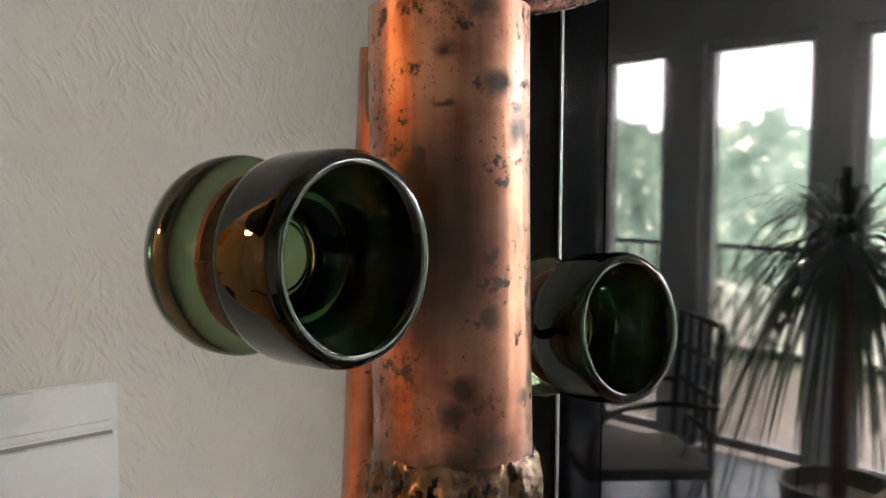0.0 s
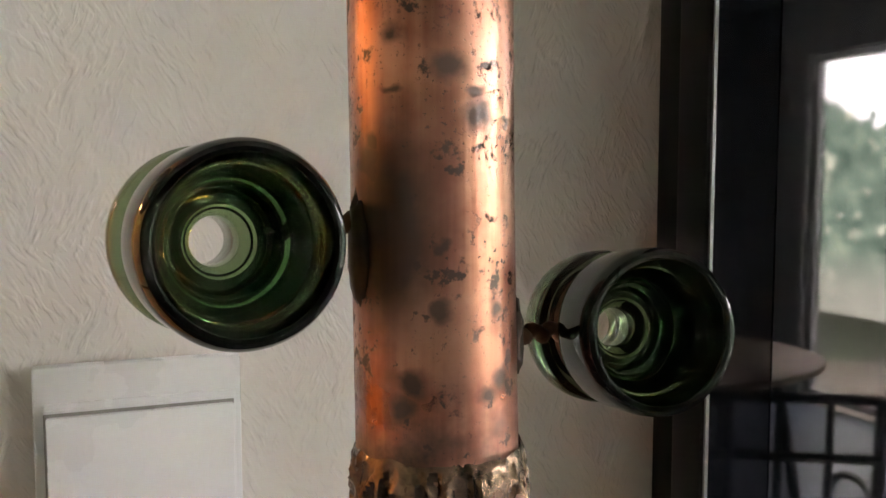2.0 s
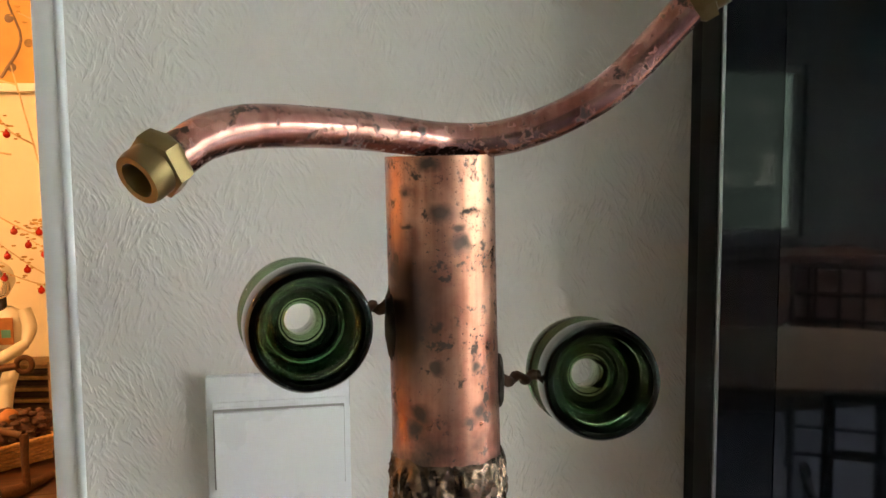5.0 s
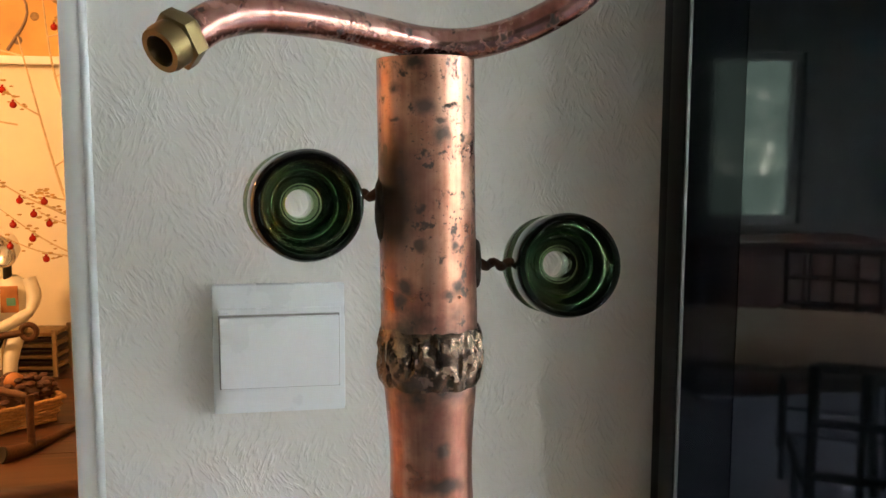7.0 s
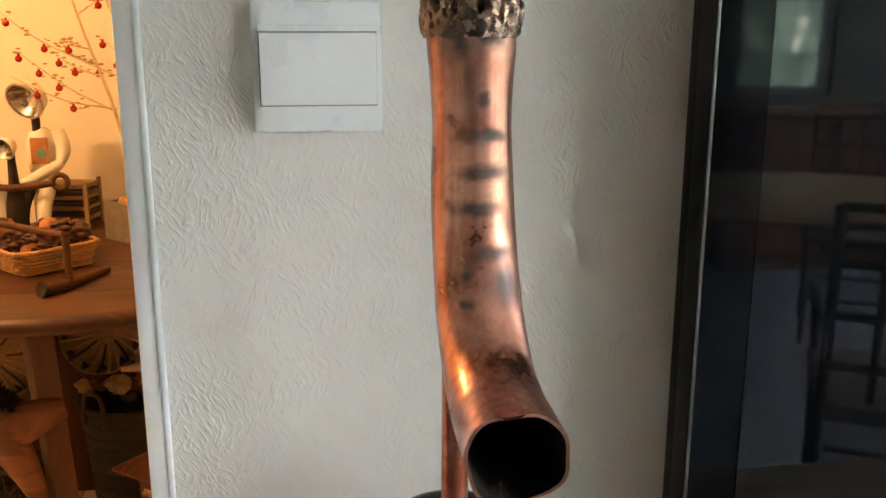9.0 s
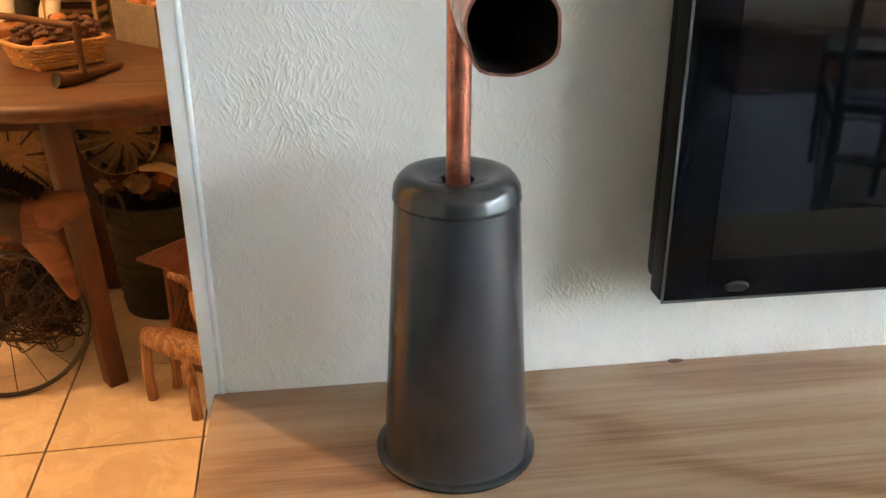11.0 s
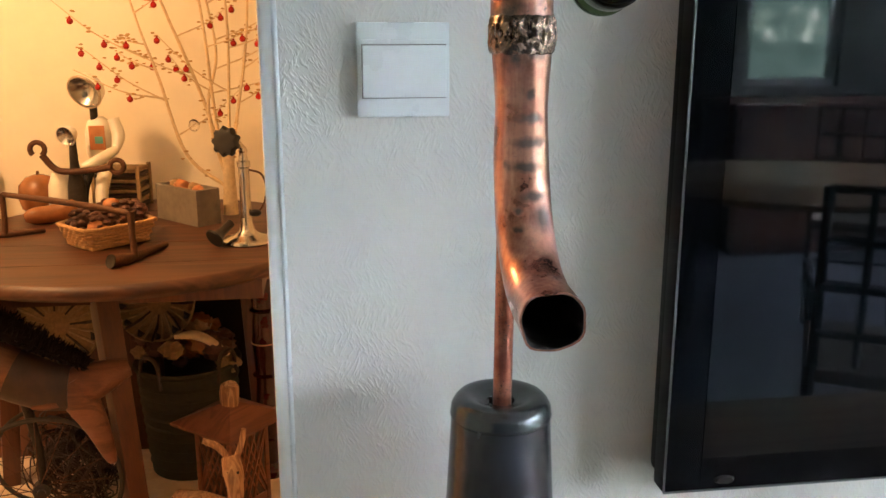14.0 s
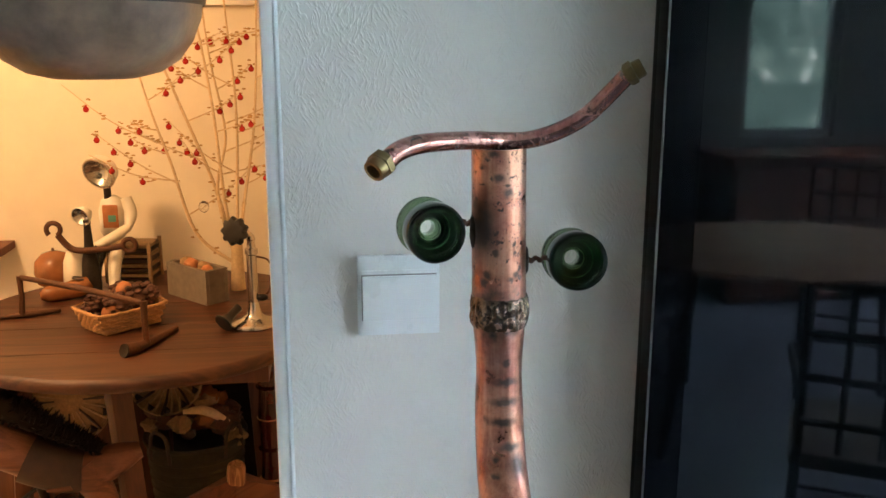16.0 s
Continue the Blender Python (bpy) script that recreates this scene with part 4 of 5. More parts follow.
# ---- gourd and wooden shoe ----
g = thing("gourd", "round brown varnished gourd on the table", "gourd", (-0.955, 2.07, TZ))
part("body", lathe([(0, 0.0), (0.025, 0.001), (0.053, 0.022), (0.064, 0.056), (0.058, 0.093), (0.037, 0.117), (0.015, 0.125), (0, 0.126)], 32, None, 0.05), M["gourd"], g)
part("stem", lathe([(0.006, 0.121), (0.004, 0.136), (0, 0.137)], 8), M["rust"], g)
sh = thing("wooden_shoe", "small carved brown wooden shoe on the table", "shoe", (-0.885, 1.93, TZ), turn=25)
part("body", sweep([(-0.075, 0, 0.022, 0.012), (-0.05, 0, 0.026, 0.025), (0.0, 0, 0.028, 0.027), (0.045, 0, 0.036, 0.030), (0.072, 0, 0.048, 0.020)], 18, 6), M["gourd"], sh)
# dark cap colours in the shaded inside; the shoe body is solid
part("opening", lathe([(0, 0.0), (0.018, 0.001), (0.021, -0.004)], 18, pose(0.04, 0, 0.0655, 0, 12, 0)), M["darkband"], sh)

# ---- figure of scrap metal ----
fig = part("scrap_figure", bmesh.new(), None)
def joined(name, pieces, label, category):
    """One mesh of several pieces, each with its own material."""
    me = bpy.data.meshes.new(name)
    bm = bmesh.new()
    for k, (piece, mat) in enumerate(pieces):
        bmesh.ops.recalc_face_normals(piece, faces=piece.faces[:])
        for f in piece.faces:
            f.material_index, f.smooth = k, True
        tmp = bpy.data.meshes.new("tmp")
        piece.to_mesh(tmp)
        piece.free()
        bm.from_mesh(tmp)
        bpy.data.meshes.remove(tmp)
        me.materials.append(mat)
    bm.to_mesh(me)
    bm.free()
    me.set_sharp_from_angle(angle=radians(40))
    return tagged(new(name, me), label, category)
bpy.data.objects.remove(fig)
hd = axis_frame((-0.782, 2.055, 1.128), (-0.35, -0.80, -0.42)) @ Matrix.Scale(0.82, 4)
joined("scrap_figure", [
    (lathe([(0.062, 0.018), (0.066, 0.012), (0.066, 0.0), (0.058, -0.03), (0.036, -0.052), (0.0, -0.06)], 32, hd), M["enamel"]),
    (lathe([(0.060, 0.014), (0.045, -0.012), (0.02, -0.03), (0, -0.034)], 28, hd), M["chrome"]),
    (lathe([(0.067, 0.010), (0.069, 0.014), (0.067, 0.020), (0.061, 0.020), (0.060, 0.014)], 32, hd), M["chrome"]),
    (ball((-0.786, 2.040, 1.118), 0.012), M["clear"]),
    (lathe([(0.012, 0.0), (0.012, 0.07)], 12, pose(-0.775, 2.09, 1.03)), M["dark_metal"]),
    (lathe([(0.030, 0.0), (0.043, 0.02), (0.044, 0.09), (0.034, 0.125), (0.012, 0.14)], 24, pose(-0.765, 2.10, 0.905)), M["enamel"]),
    (box((-0.035, -0.048, 0.0), (0.012, -0.040, 0.075), 0.003, pose(-0.752, 2.10, 0.945)), M["orange"]),
    (box((-0.018, -0.050, 0.0), (0.006, -0.0485, 0.022), 0.001, pose(-0.752, 2.10, 0.965)), M["teal"]),
    (sweep([(-0.722, 2.10, 1.035, 0.019), (-0.708, 2.09, 0.985, 0.021), (-0.712, 2.06, 0.945, 0.013)], 14, 6), M["enamel"]),
    (sweep([(-0.712, 2.06, 0.945, 0.014), (-0.75, 2.02, 0.922, 0.017), (-0.80, 2.00, 0.900, 0.012)], 14, 6), M["enamel"]),
    (sweep([(-0.745, 2.04, 0.88, 0.022), (-0.75, 2.0, 0.83, 0.020), (-0.752, 1.985, 0.753, 0.016)], 14, 6), M["enamel"]),
    (sweep([(-0.80, 2.05, 0.88, 0.022), (-0.81, 2.01, 0.83, 0.020), (-0.812, 1.99, 0.753, 0.016)], 14, 6), M["zinc"]),
], "seated scrap figure with a headlamp head", "figurine")
sm = axis_frame((-0.832, 1.985, 1.000), (-0.35, -0.85, -0.25)) @ Matrix.Scale(0.9, 4)
joined("small_scrap_figure", [
    (lathe([(0.034, 0.012), (0.036, 0.006), (0.026, -0.02), (0.014, -0.036), (0, -0.04)], 24, sm), M["enamel"]),
    (lathe([(0.032, 0.010), (0.016, -0.012), (0, -0.016)], 20, sm), M["chrome"]),
    (lathe([(0.011, 0.0), (0.011, 0.03)], 10, pose(-0.822, 1.995, 0.955)), M["dark_metal"]),
    (lathe([(0.026, 0.0), (0.030, 0.02), (0.026, 0.10), (0.014, 0.16), (0.011, 0.215)], 20, pose(-0.822, 1.995, TZ + 0.0)), M["dark_metal"]),
    (lathe([(0.034, 0.0), (0.040, 0.03), (0.036, 0.10), (0.024, 0.135), (0.018, 0.14)], 24, pose(-0.875, 2.02, TZ + 0.0)), M["enamel"]),
], "small scrap figure with bottle body and lamp head", "figurine")
wr = thing("wrench", "rusty double-ended spanner held by the scrap figure", "wrench", (0, 0, 0))
part("shaft", sweep([(-0.905, 1.965, 0.945, 0.010), (-0.875, 1.968, 0.905, 0.010), (-0.84, 1.965, 0.893, 0.010), (-0.77, 1.968, 0.896, 0.010), (-0.712, 1.972, 0.903, 0.010)], 10, 6), M["rust"], wr)
bm = bmesh.new()
add_sweep(bm, [np.array((-0.915 + 0.021 * math.cos(t), 1.963, 0.962 + 0.021 * math.sin(t), 0.0078)) for t in np.linspace(-1.0, 4.0, 14)], 10)
part("open_jaw", bm, M["rust"], wr)
bm = bmesh.new()
add_sweep(bm, [np.array((-0.694 + 0.020 * math.cos(t), 1.973, 0.905 + 0.020 * math.sin(t), 0.0078)) for t in np.linspace(0, 2 * math.pi, 21)], 10, False)
part("ring", bm, M["rust"], wr)

# ---- striped cane crate ----
cr = thing("cane_crate", "striped cane crate behind the scrap figure", "crate", (-0.725, 2.165, TZ), turn=-8)
for k in range(8):
    part("slat", box((-0.072, -0.055, 0.002 + k * 0.0165), (0.072, 0.055, 0.0145 + k * 0.0165), 0.004), M["cane"] if k % 2 else M["darkband"], cr)
for x in (-0.072, 0.072):
    for y in (-0.055, 0.055):
        part("post", box((x - 0.006, y - 0.006, 0), (x + 0.006, y + 0.006, 0.138), 0.002), M["cane"], cr)

# ---- stone planter ----
pl = thing("stone_planter", "rectangular grey stone planter filled with dried fruit", "planter", (-0.483, 1.912, TZ), turn=-48)
bm = bmesh.new()
lo, hi = (-0.105, -0.041), (0.105, 0.041)
add_box(bm, (lo[0], lo[1], 0), (hi[0], hi[1], 0.012))
for a, b in (((lo[0], lo[1], 0.012), (hi[0], lo[1] + 0.012, 0.107)), ((lo[0], hi[1] - 0.012, 0.012), (hi[0], hi[1], 0.107)), ((lo[0], lo[1] + 0.012, 0.012), (lo[0] + 0.012, hi[1] - 0.012, 0.107)), ((hi[0] - 0.012, lo[1] + 0.012, 0.012), (hi[0], hi[1] - 0.012, 0.107))):
    add_box(bm, a, b, 0.0015)
part("trough", bm, M["stone"], pl, smooth=False)
part("filling", box((-0.092, -0.028, 0.012), (0.092, 0.028, 0.092), 0.004), M["straw"], pl)
pm2 = pl.matrix_basis
for k, (x, y, r) in enumerate(((-0.06, 0.005, 0.022), (-0.015, -0.008, 0.024), (0.03, 0.008, 0.020), (0.066, -0.006, 0.018), (0.005, 0.015, 0.016))):
    c = pm2 @ Vector((x, y, 0.090 + r * 0.6))
    tagged(part("dried_fruit", ball(c, r, (1, 1, 0.8), 14, 0.25, k * 3.1), M["orange"] if k % 2 else M["straw"]), "dried fruit on top of the stone planter", "fruit", "fruit in the planter")

# ---- candlestick telephone ----
ph = thing("candlestick_telephone", "old candlestick telephone of worn metal with black mouthpiece", "telephone", (-0.285, 1.600, TZ))
part("foot", lathe([(0, 0), (0.066, 0.0), (0.069, 0.004), (0.068, 0.010), (0.058, 0.016), (0.036, 0.022), (0.022, 0.034), (0.017, 0.055), (0.0155, 0.07)], 40), M["chrome"], ph)
part("stem", lathe([(0.0145, 0.07), (0.0145, 0.205), (0.018, 0.208), (0.018, 0.222), (0.0125, 0.226), (0.0105, 0.245), (0.013, 0.25), (0.008, 0.262), (0, 0.266)], 28), M["chrome"], ph)
def scallop(bm, f, n, depth):
    """Press n flutes into a turned shape about the axis of f."""
    back = f.inverted()
    for v in bm.verts:
        q = back @ v.co
        k = 1 - depth * (0.5 + 0.5 * math.cos(n * math.atan2(q.y, q.x))) * min(1.0, math.hypot(q.x, q.y) / 0.03)
        v.co = f @ Vector((q.x * k, q.y * k, q.z))
    return bm
mp_f = axis_frame((-0.040, -0.035, 0.280), (-0.40, -0.90, 0.12))
part("mouthpiece", scallop(lathe([(0.008, -0.034), (0.013, -0.024), (0.030, -0.018), (0.041, -0.012), (0.043, 0.0), (0.037, 0.010), (0.022, 0.013), (0.010, 0.011), (0, 0.010)], 40, mp_f @ Matrix.Scale(0.98, 4), 0.0), mp_f, 9, 0.20), M["bakelite"], ph, "black scalloped mouthpiece")
part("joint", sweep([(0, 0, 0.258, 0.008), (-0.012, -0.008, 0.272, 0.009), (-0.022, -0.018, 0.276, 0.009)], 12, 5), M["chrome"], ph)
part("cord", sweep([(0.012, 0.0, 0.20, 0.0028), (0.045, 0.01, 0.185, 0.0028), (0.056, 0.012, 0.145, 0.0028), (0.046, 0.008, 0.10, 0.0028), (0.022, 0.004, 0.075, 0.0028)], 8, 8), M["rust"], ph)
part("hook", ball((0.025, -0.005, 0.082), 0.013, (1.3, 0.8, 0.8)), M["bakelite"], ph)
rc = thing("telephone_receiver", "black telephone receiver resting beside its stand", "receiver", (-0.355, 1.555, TZ))
part("cup", lathe([(0, 0), (0.026, 0.0), (0.029, 0.004), (0.020, 0.014), (0.012, 0.03), (0.012, 0.07), (0, 0.072)], 24, pose(-0.012, -0.012, 0.024, 0, 62, 48)), M["bakelite"], rc)

# ---- decorated branches ----
vase = thing("branch_vase", "pale trunk vase on the table holding bare branches", "vase", (-0.365, 1.99, TZ))
part("body", lathe([(0, 0), (0.024, 0.0), (0.021, 0.06), (0.018, 0.14), (0.020, 0.19), (0.016, 0.19), (0.014, 0.12), (0, 0.11)], 24, None, 0.08), M["branch"], vase)
BR = thing("decorated_branches", "bare pale branches hung with small red baubles", "branches", (-0.365, 1.99, TZ))
rng = random.Random(5)
stems = [((-0.123, 0.0, 0.19), (-0.185, -0.02, 0.42), (-0.240, -0.03, 0.61), (-0.32, -0.02, 0.95)), ((-0.03, 0.0, 0.3), (-0.05, -0.02, 0.6), (-0.09, -0.03, 0.9), (-0.13, -0.02, 1.15)),
         ((0.01, 0, 0.3), (0.02, 0, 0.6), (0.0, -0.02, 0.95), (0.01, 0, 1.2)), ((0.03, 0, 0.28), (0.07, 0.02, 0.52), (0.09, 0.02, 0.8), (0.10, 0.0, 1.1)),
         ((-0.06, 0.01, 0.34), (-0.16, 0.01, 0.62), (-0.24, 0.02, 0.85), (-0.27, 0.03, 1.1)), ((-0.05, 0.0, 0.32), (-0.02, 0.03, 0.5), (-0.06, 0.05, 0.75), (-0.08, 0.05, 1.0))]
twigs, ends = [], []
for s in stems:
    line = spline([(0.0, 0.0, 0.08, 0.0062), *[(*q, 0.0055 - 0.0012 * k) for k, q in enumerate(s)]], 7)
    twigs.append(line)
    for k in range(9, len(line) - 1, 3):
        p = line[k]
        side = rng.choice((-1, 1))
        ln = rng.uniform(0.10, 0.26) * (1.1 - 0.4 * k / len(line))
        up = rng.uniform(0.1, 0.9)
        q1 = p[:3] + np.array((side * ln * 0.5, rng.uniform(-0.03, 0.03), ln * up * 0.4))
        q2 = p[:3] + np.array((side * ln, rng.uniform(-0.05, 0.04), ln * up))
        tw = spline([(*p[:3], 0.0026), (*q1, 0.0020), (*q2, 0.0011)], 5)
        twigs.append(tw)
        ends += [tw[-1][:3], tw[6][:3], tw[8][:3]]
for x0, z0, x1, z1 in ((-0.22, 0.48, -0.48, 0.66), (-0.16, 0.36, -0.42, 0.45), (-0.33, 0.72, -0.50, 0.80)):
    tw = spline([(x0, -0.02, z0, 0.0028), ((x0 + x1) / 2, -0.04, (z0 + z1) / 2 - 0.02, 0.002), (x1, -0.05, z1, 0.001)], 6)
    twigs.append(tw)
    ends += [tw[5][:3], tw[9][:3]]
for line in twigs:
    bm = bmesh.new()
    add_sweep(bm, line, 6)
    part("branch", bm, M["branch"], BR)
bau = bmesh.new()
add_ball(bau, (0, 0, 0), 0.0092, (1, 1, 1), 12)
add_lathe(bau, [(0.0032, 0.0088), (0.0032, 0.0135), (0, 0.014)], 8)
bm_me = bpy.data.meshes.new("bauble")
for f in bau.faces:
    f.smooth = True
bau.to_mesh(bm_me)
bau.free()
bm_me.materials.append(M["berry"])
rng.shuffle(ends)
picks = []
for e in ends:
    if e[0] > -0.52 and 0.22 < e[2] < 1.02 and all(math.hypot(e[0] - p[0], e[2] - p[2]) > 0.029 for p in picks):
        picks.append(e)
for e in picks[:130]:
    b = new("bauble", bm_me)
    b.parent = BR
    b.matrix_basis = pose(e[0], e[1] - 0.006, e[2] - 0.016, rng.uniform(-15, 15), 0, 0)
bm = bmesh.new()
for e in ends + [t[k][:3] for t in twigs for k in (4, 7) if len(t) > 8]:
    for q in range(3):
        c = Vector(e) + Vector((rng.uniform(-0.014, 0.014), rng.uniform(-0.01, 0.01), rng.uniform(-0.014, 0.014)))
        add_ball(bm, c, rng.uniform(0.003, 0.0058), (1.5, 0.8, 0.6), 6)
tagged(part("dry_blossom", bm, M["petal"], BR), kind="stuff")
tagged(part("glass_bauble", ball((-0.452, 1.93, 1.030), 0.016, (1, 1, 1.15), 18), M["clear"]), "clear glass bauble hanging from a bare branch", "bauble")

# ---- shelf and painted panel on the cream wall ----
shf = thing("wall_shelf", "short brown wooden shelf on the cream wall", "shelf", (0, 0, 0))
part("board", box((-1.75, 2.16, 0.835), (-1.145, 2.298, 0.862), 0.003), M["redwood"], shf)
part("bracket", box((-1.6, 2.2, 0.75), (-1.57, 2.298, 0.834), 0.003), M["redwood"], shf)
pan = thing("painted_panel", "ochre wall panel painted with grey blossom branches", "panel", (0, 0, 0))
part("canvas", box((-1.75, 2.284, 1.675), (-0.18, 2.299, 2.25), 0.002), M["canvas"], pan)
part("ledge", box((-1.77, 2.268, 1.650), (-0.16, 2.299, 1.674), 0.003), M["paint"], pan)
for k in range(7):
    x = -1.6 + k * 0.2
    part("painted_branch", sweep([(x, 2.2835, 1.69, 0.005), (x + 0.06, 2.2835, 1.80, 0.004), (x + 0.03, 2.2835, 1.93, 0.003), (x + 0.12, 2.2835, 2.05, 0.002)], 6, 5), M["ink"], pan)
    for j in range(4):
        part("blossom", lathe([(0, 0.002), (0.011, 0.0015), (0.013, 0.0)], 10, axis_frame((x + 0.03 + 0.05 * (j % 2), 2.284, 1.72 + 0.07 * j), (0, -1, 0))), M["straw"] if j % 2 else M["ink"], pan)

# ---- wooden animal on wheels under the table ----
an = thing("wooden_wheeled_animal", "driftwood animal with leather band on spoked wheels", "sculpture", (0, 0, 0))
def spoked_wheel(at, r, name="wheel"):
    w = new(name)
    w.parent = an
    w.matrix_basis = pose(*at, 90, 0, 12)
    bm = bmesh.new()
    add_sweep(bm, [np.array((r * math.cos(t), r * math.sin(t), 0, 0.0062)) for t in np.linspace(0, 2 * math.pi, 49)], 10, False)
    ty = part("tyre", bm, M["rubber"], w)
    for k in range(16):
        a = 2 * math.pi * k / 16
        bm = bmesh.new()
        add_sweep(bm, [np.array((0.014 * math.cos(a + 0.5), 0.014 * math.sin(a + 0.5), 0.012 * (1 if k % 2 else -1), 0.0013)), np.array((r * math.cos(a), r * math.sin(a), 0, 0.0013))], 6)
        part("spoke", bm, M["rust"], w)
    part("hub", lathe([(0, -0.028), (0.010, -0.028), (0.010, -0.016), (0.021, -0.013), (0.021, 0.013), (0.010, 0.016), (0.010, 0.028), (0, 0.028)], 20), M["dark_metal"], w)
    return w
spoked_wheel((-0.797, 1.315, 0.194), 0.188)
spoked_wheel((-0.86, 1.60, 0.150), 0.144)
part("body", sweep([(-1.10, 1.35, 0.66, 0.055), (-0.96, 1.355, 0.555, 0.062), (-0.86, 1.36, 0.495, 0.058), (-0.78, 1.36, 0.455, 0.054), (-0.70, 1.365, 0.445, 0.050), (-0.63, 1.38, 0.462, 0.040), (-0.58, 1.40, 0.475, 0.022)], 20, 6, True, lambda s, a: 1 + 0.08 * math.sin(3 * a + 9 * s)), M["drift"], an)
part("limb", sweep([(-0.72, 1.355, 0.46, 0.044), (-0.685, 1.35, 0.40, 0.038), (-0.655, 1.345, 0.335, 0.027), (-0.632, 1.34, 0.265, 0.017), (-0.625, 1.34, 0.245, 0.010)], 16, 6, True, lambda s, a: 1 + 0.09 * math.sin(2 * a + 5 * s)), M["drift"], an)
part("thorn", sweep([(-0.745, 1.33, 0.425, 0.022), (-0.775, 1.32, 0.415, 0.012), (-0.80, 1.315, 0.413, 0.003)], 10, 5), M["drift"], an)
part("fork", sweep([(-0.84, 1.38, 0.44, 0.014), (-0.81, 1.36, 0.30, 0.011), (-0.797, 1.335, 0.194, 0.009)], 10, 5), M["dark_metal"], an)
part("leather_band", sweep([(-0.850, 1.359, 0.491, 0.0645), (-0.81, 1.36, 0.471, 0.0630), (-0.76, 1.36, 0.451, 0.0595), (-0.715, 1.363, 0.445, 0.0560)], 22, 5, True, lambda s, a: 1 + 0.05 * math.sin(3 * a + 5)), M["darkband"], an, "dark brown leather band")
bm = bmesh.new()
mane_rng = random.Random(9)
add_sweep(bm, spline([(-1.06, 1.335, 0.745, 0.048), (-0.90, 1.335, 0.650, 0.038), (-0.76, 1.34, 0.560, 0.022), (-0.67, 1.345, 0.505, 0.006)], 6), 14)
for k in range(900):
    q = mane_rng.random()
    c = Vector((-1.02 + 0.355 * q, 1.335 + mane_rng.uniform(-0.025, 0.03), 0.715 - 0.200 * q))
    d = Vector((mane_rng.uniform(0.1, 0.6), mane_rng.uniform(-0.25, 0.25), mane_rng.uniform(-0.2, 0.8))).normalized()
    ln = (0.062 - 0.044 * q) * mane_rng.uniform(0.7, 1.1)
    add_sweep(bm, [np.array((*(c - d * ln * 0.7), 0.0035)), np.array((*(c + d * ln * 0.3 + Vector((0, 0, -0.006))), 0.0040)), np.array((*(c + d * ln), 0.0008))], 4)
tagged(part("mane", bm, M["fur"], an, "coarse black hair"), kind="stuff")

# ---- birdhouse ----
bh = thing("birdhouse", "reddish wooden birdhouse with lattice walls and overhanging roof", "birdhouse", (-0.340, 1.43, 0), turn=50)
part("body", box((-0.062, -0.062, 0.012), (0.062, 0.062, 0.29), 0.002), M["darkband"], bh)
for side in range(4):
    rot = pose(0, 0, 0, 0, 0, 90 * side)
    for k in range(5):
        for lean in (-1, 1):
            bm = bmesh.new()
            x0 = -0.055 + k * 0.0275
            z = 0.10
            dx = lean * 0.05
            a, b = Vector((max(-0.062, min(0.062, x0 - dx)), -0.0645 - 0.001 * lean, 0.09)), Vector((max(-0.062, min(0.062, x0 + dx)), -0.0645 - 0.001 * lean, 0.285))
            a, b = rot @ a, rot @ b
            add_sweep(bm, [np.array((*a, 0.0042)), np.array((*b, 0.0042))], 5)
            part("lattice_strip", bm, M["redwood"], bh)
    part("corner_post", box((-0.068, -0.068, 0.0), (-0.054, -0.054, 0.292), 0.002, rot), M["redwood"], bh)
    part("skirting", box((-0.054, -0.067, 0.0), (0.054, -0.0625, 0.088), 0.001, rot), M["redwood"], bh)
bm = bmesh.new()
low = [bm.verts.new((0.110 * x, 0.110 * y, 0.300)) for x, y in ((-1, -1), (1, -1), (1, 1), (-1, 1))]
mid = [bm.verts.new((0.110 * x, 0.110 * y, 0.307)) for x, y in ((-1, -1), (1, -1), (1, 1), (-1, 1))]
top = [bm.verts.new((0.012 * x, 0.012 * y, 0.352)) for x, y in ((-1, -1), (1, -1), (1, 1), (-1, 1))]
bm.faces.new(low)
bm.faces.new(top)
for p, q in ((low, mid), (mid, top)):
    for k in range(4):
        j = (k + 1) % 4
        bm.faces.new((p[k], p[j], q[j], q[k]))
part("roof", bm, M["redwood"], bh, smooth=False)
part("knob", sweep([(0, 0, 0.340, 0.024), (0.0, 0, 0.37, 0.026), (0.004, 0, 0.398, 0.024), (0.004, 0, 0.402, 0.012)], 12, 4, True, lambda s, a: 1 + 0.12 * math.sin(2 * a)), M["twig"], bh, "pale wooden stub on the roof")

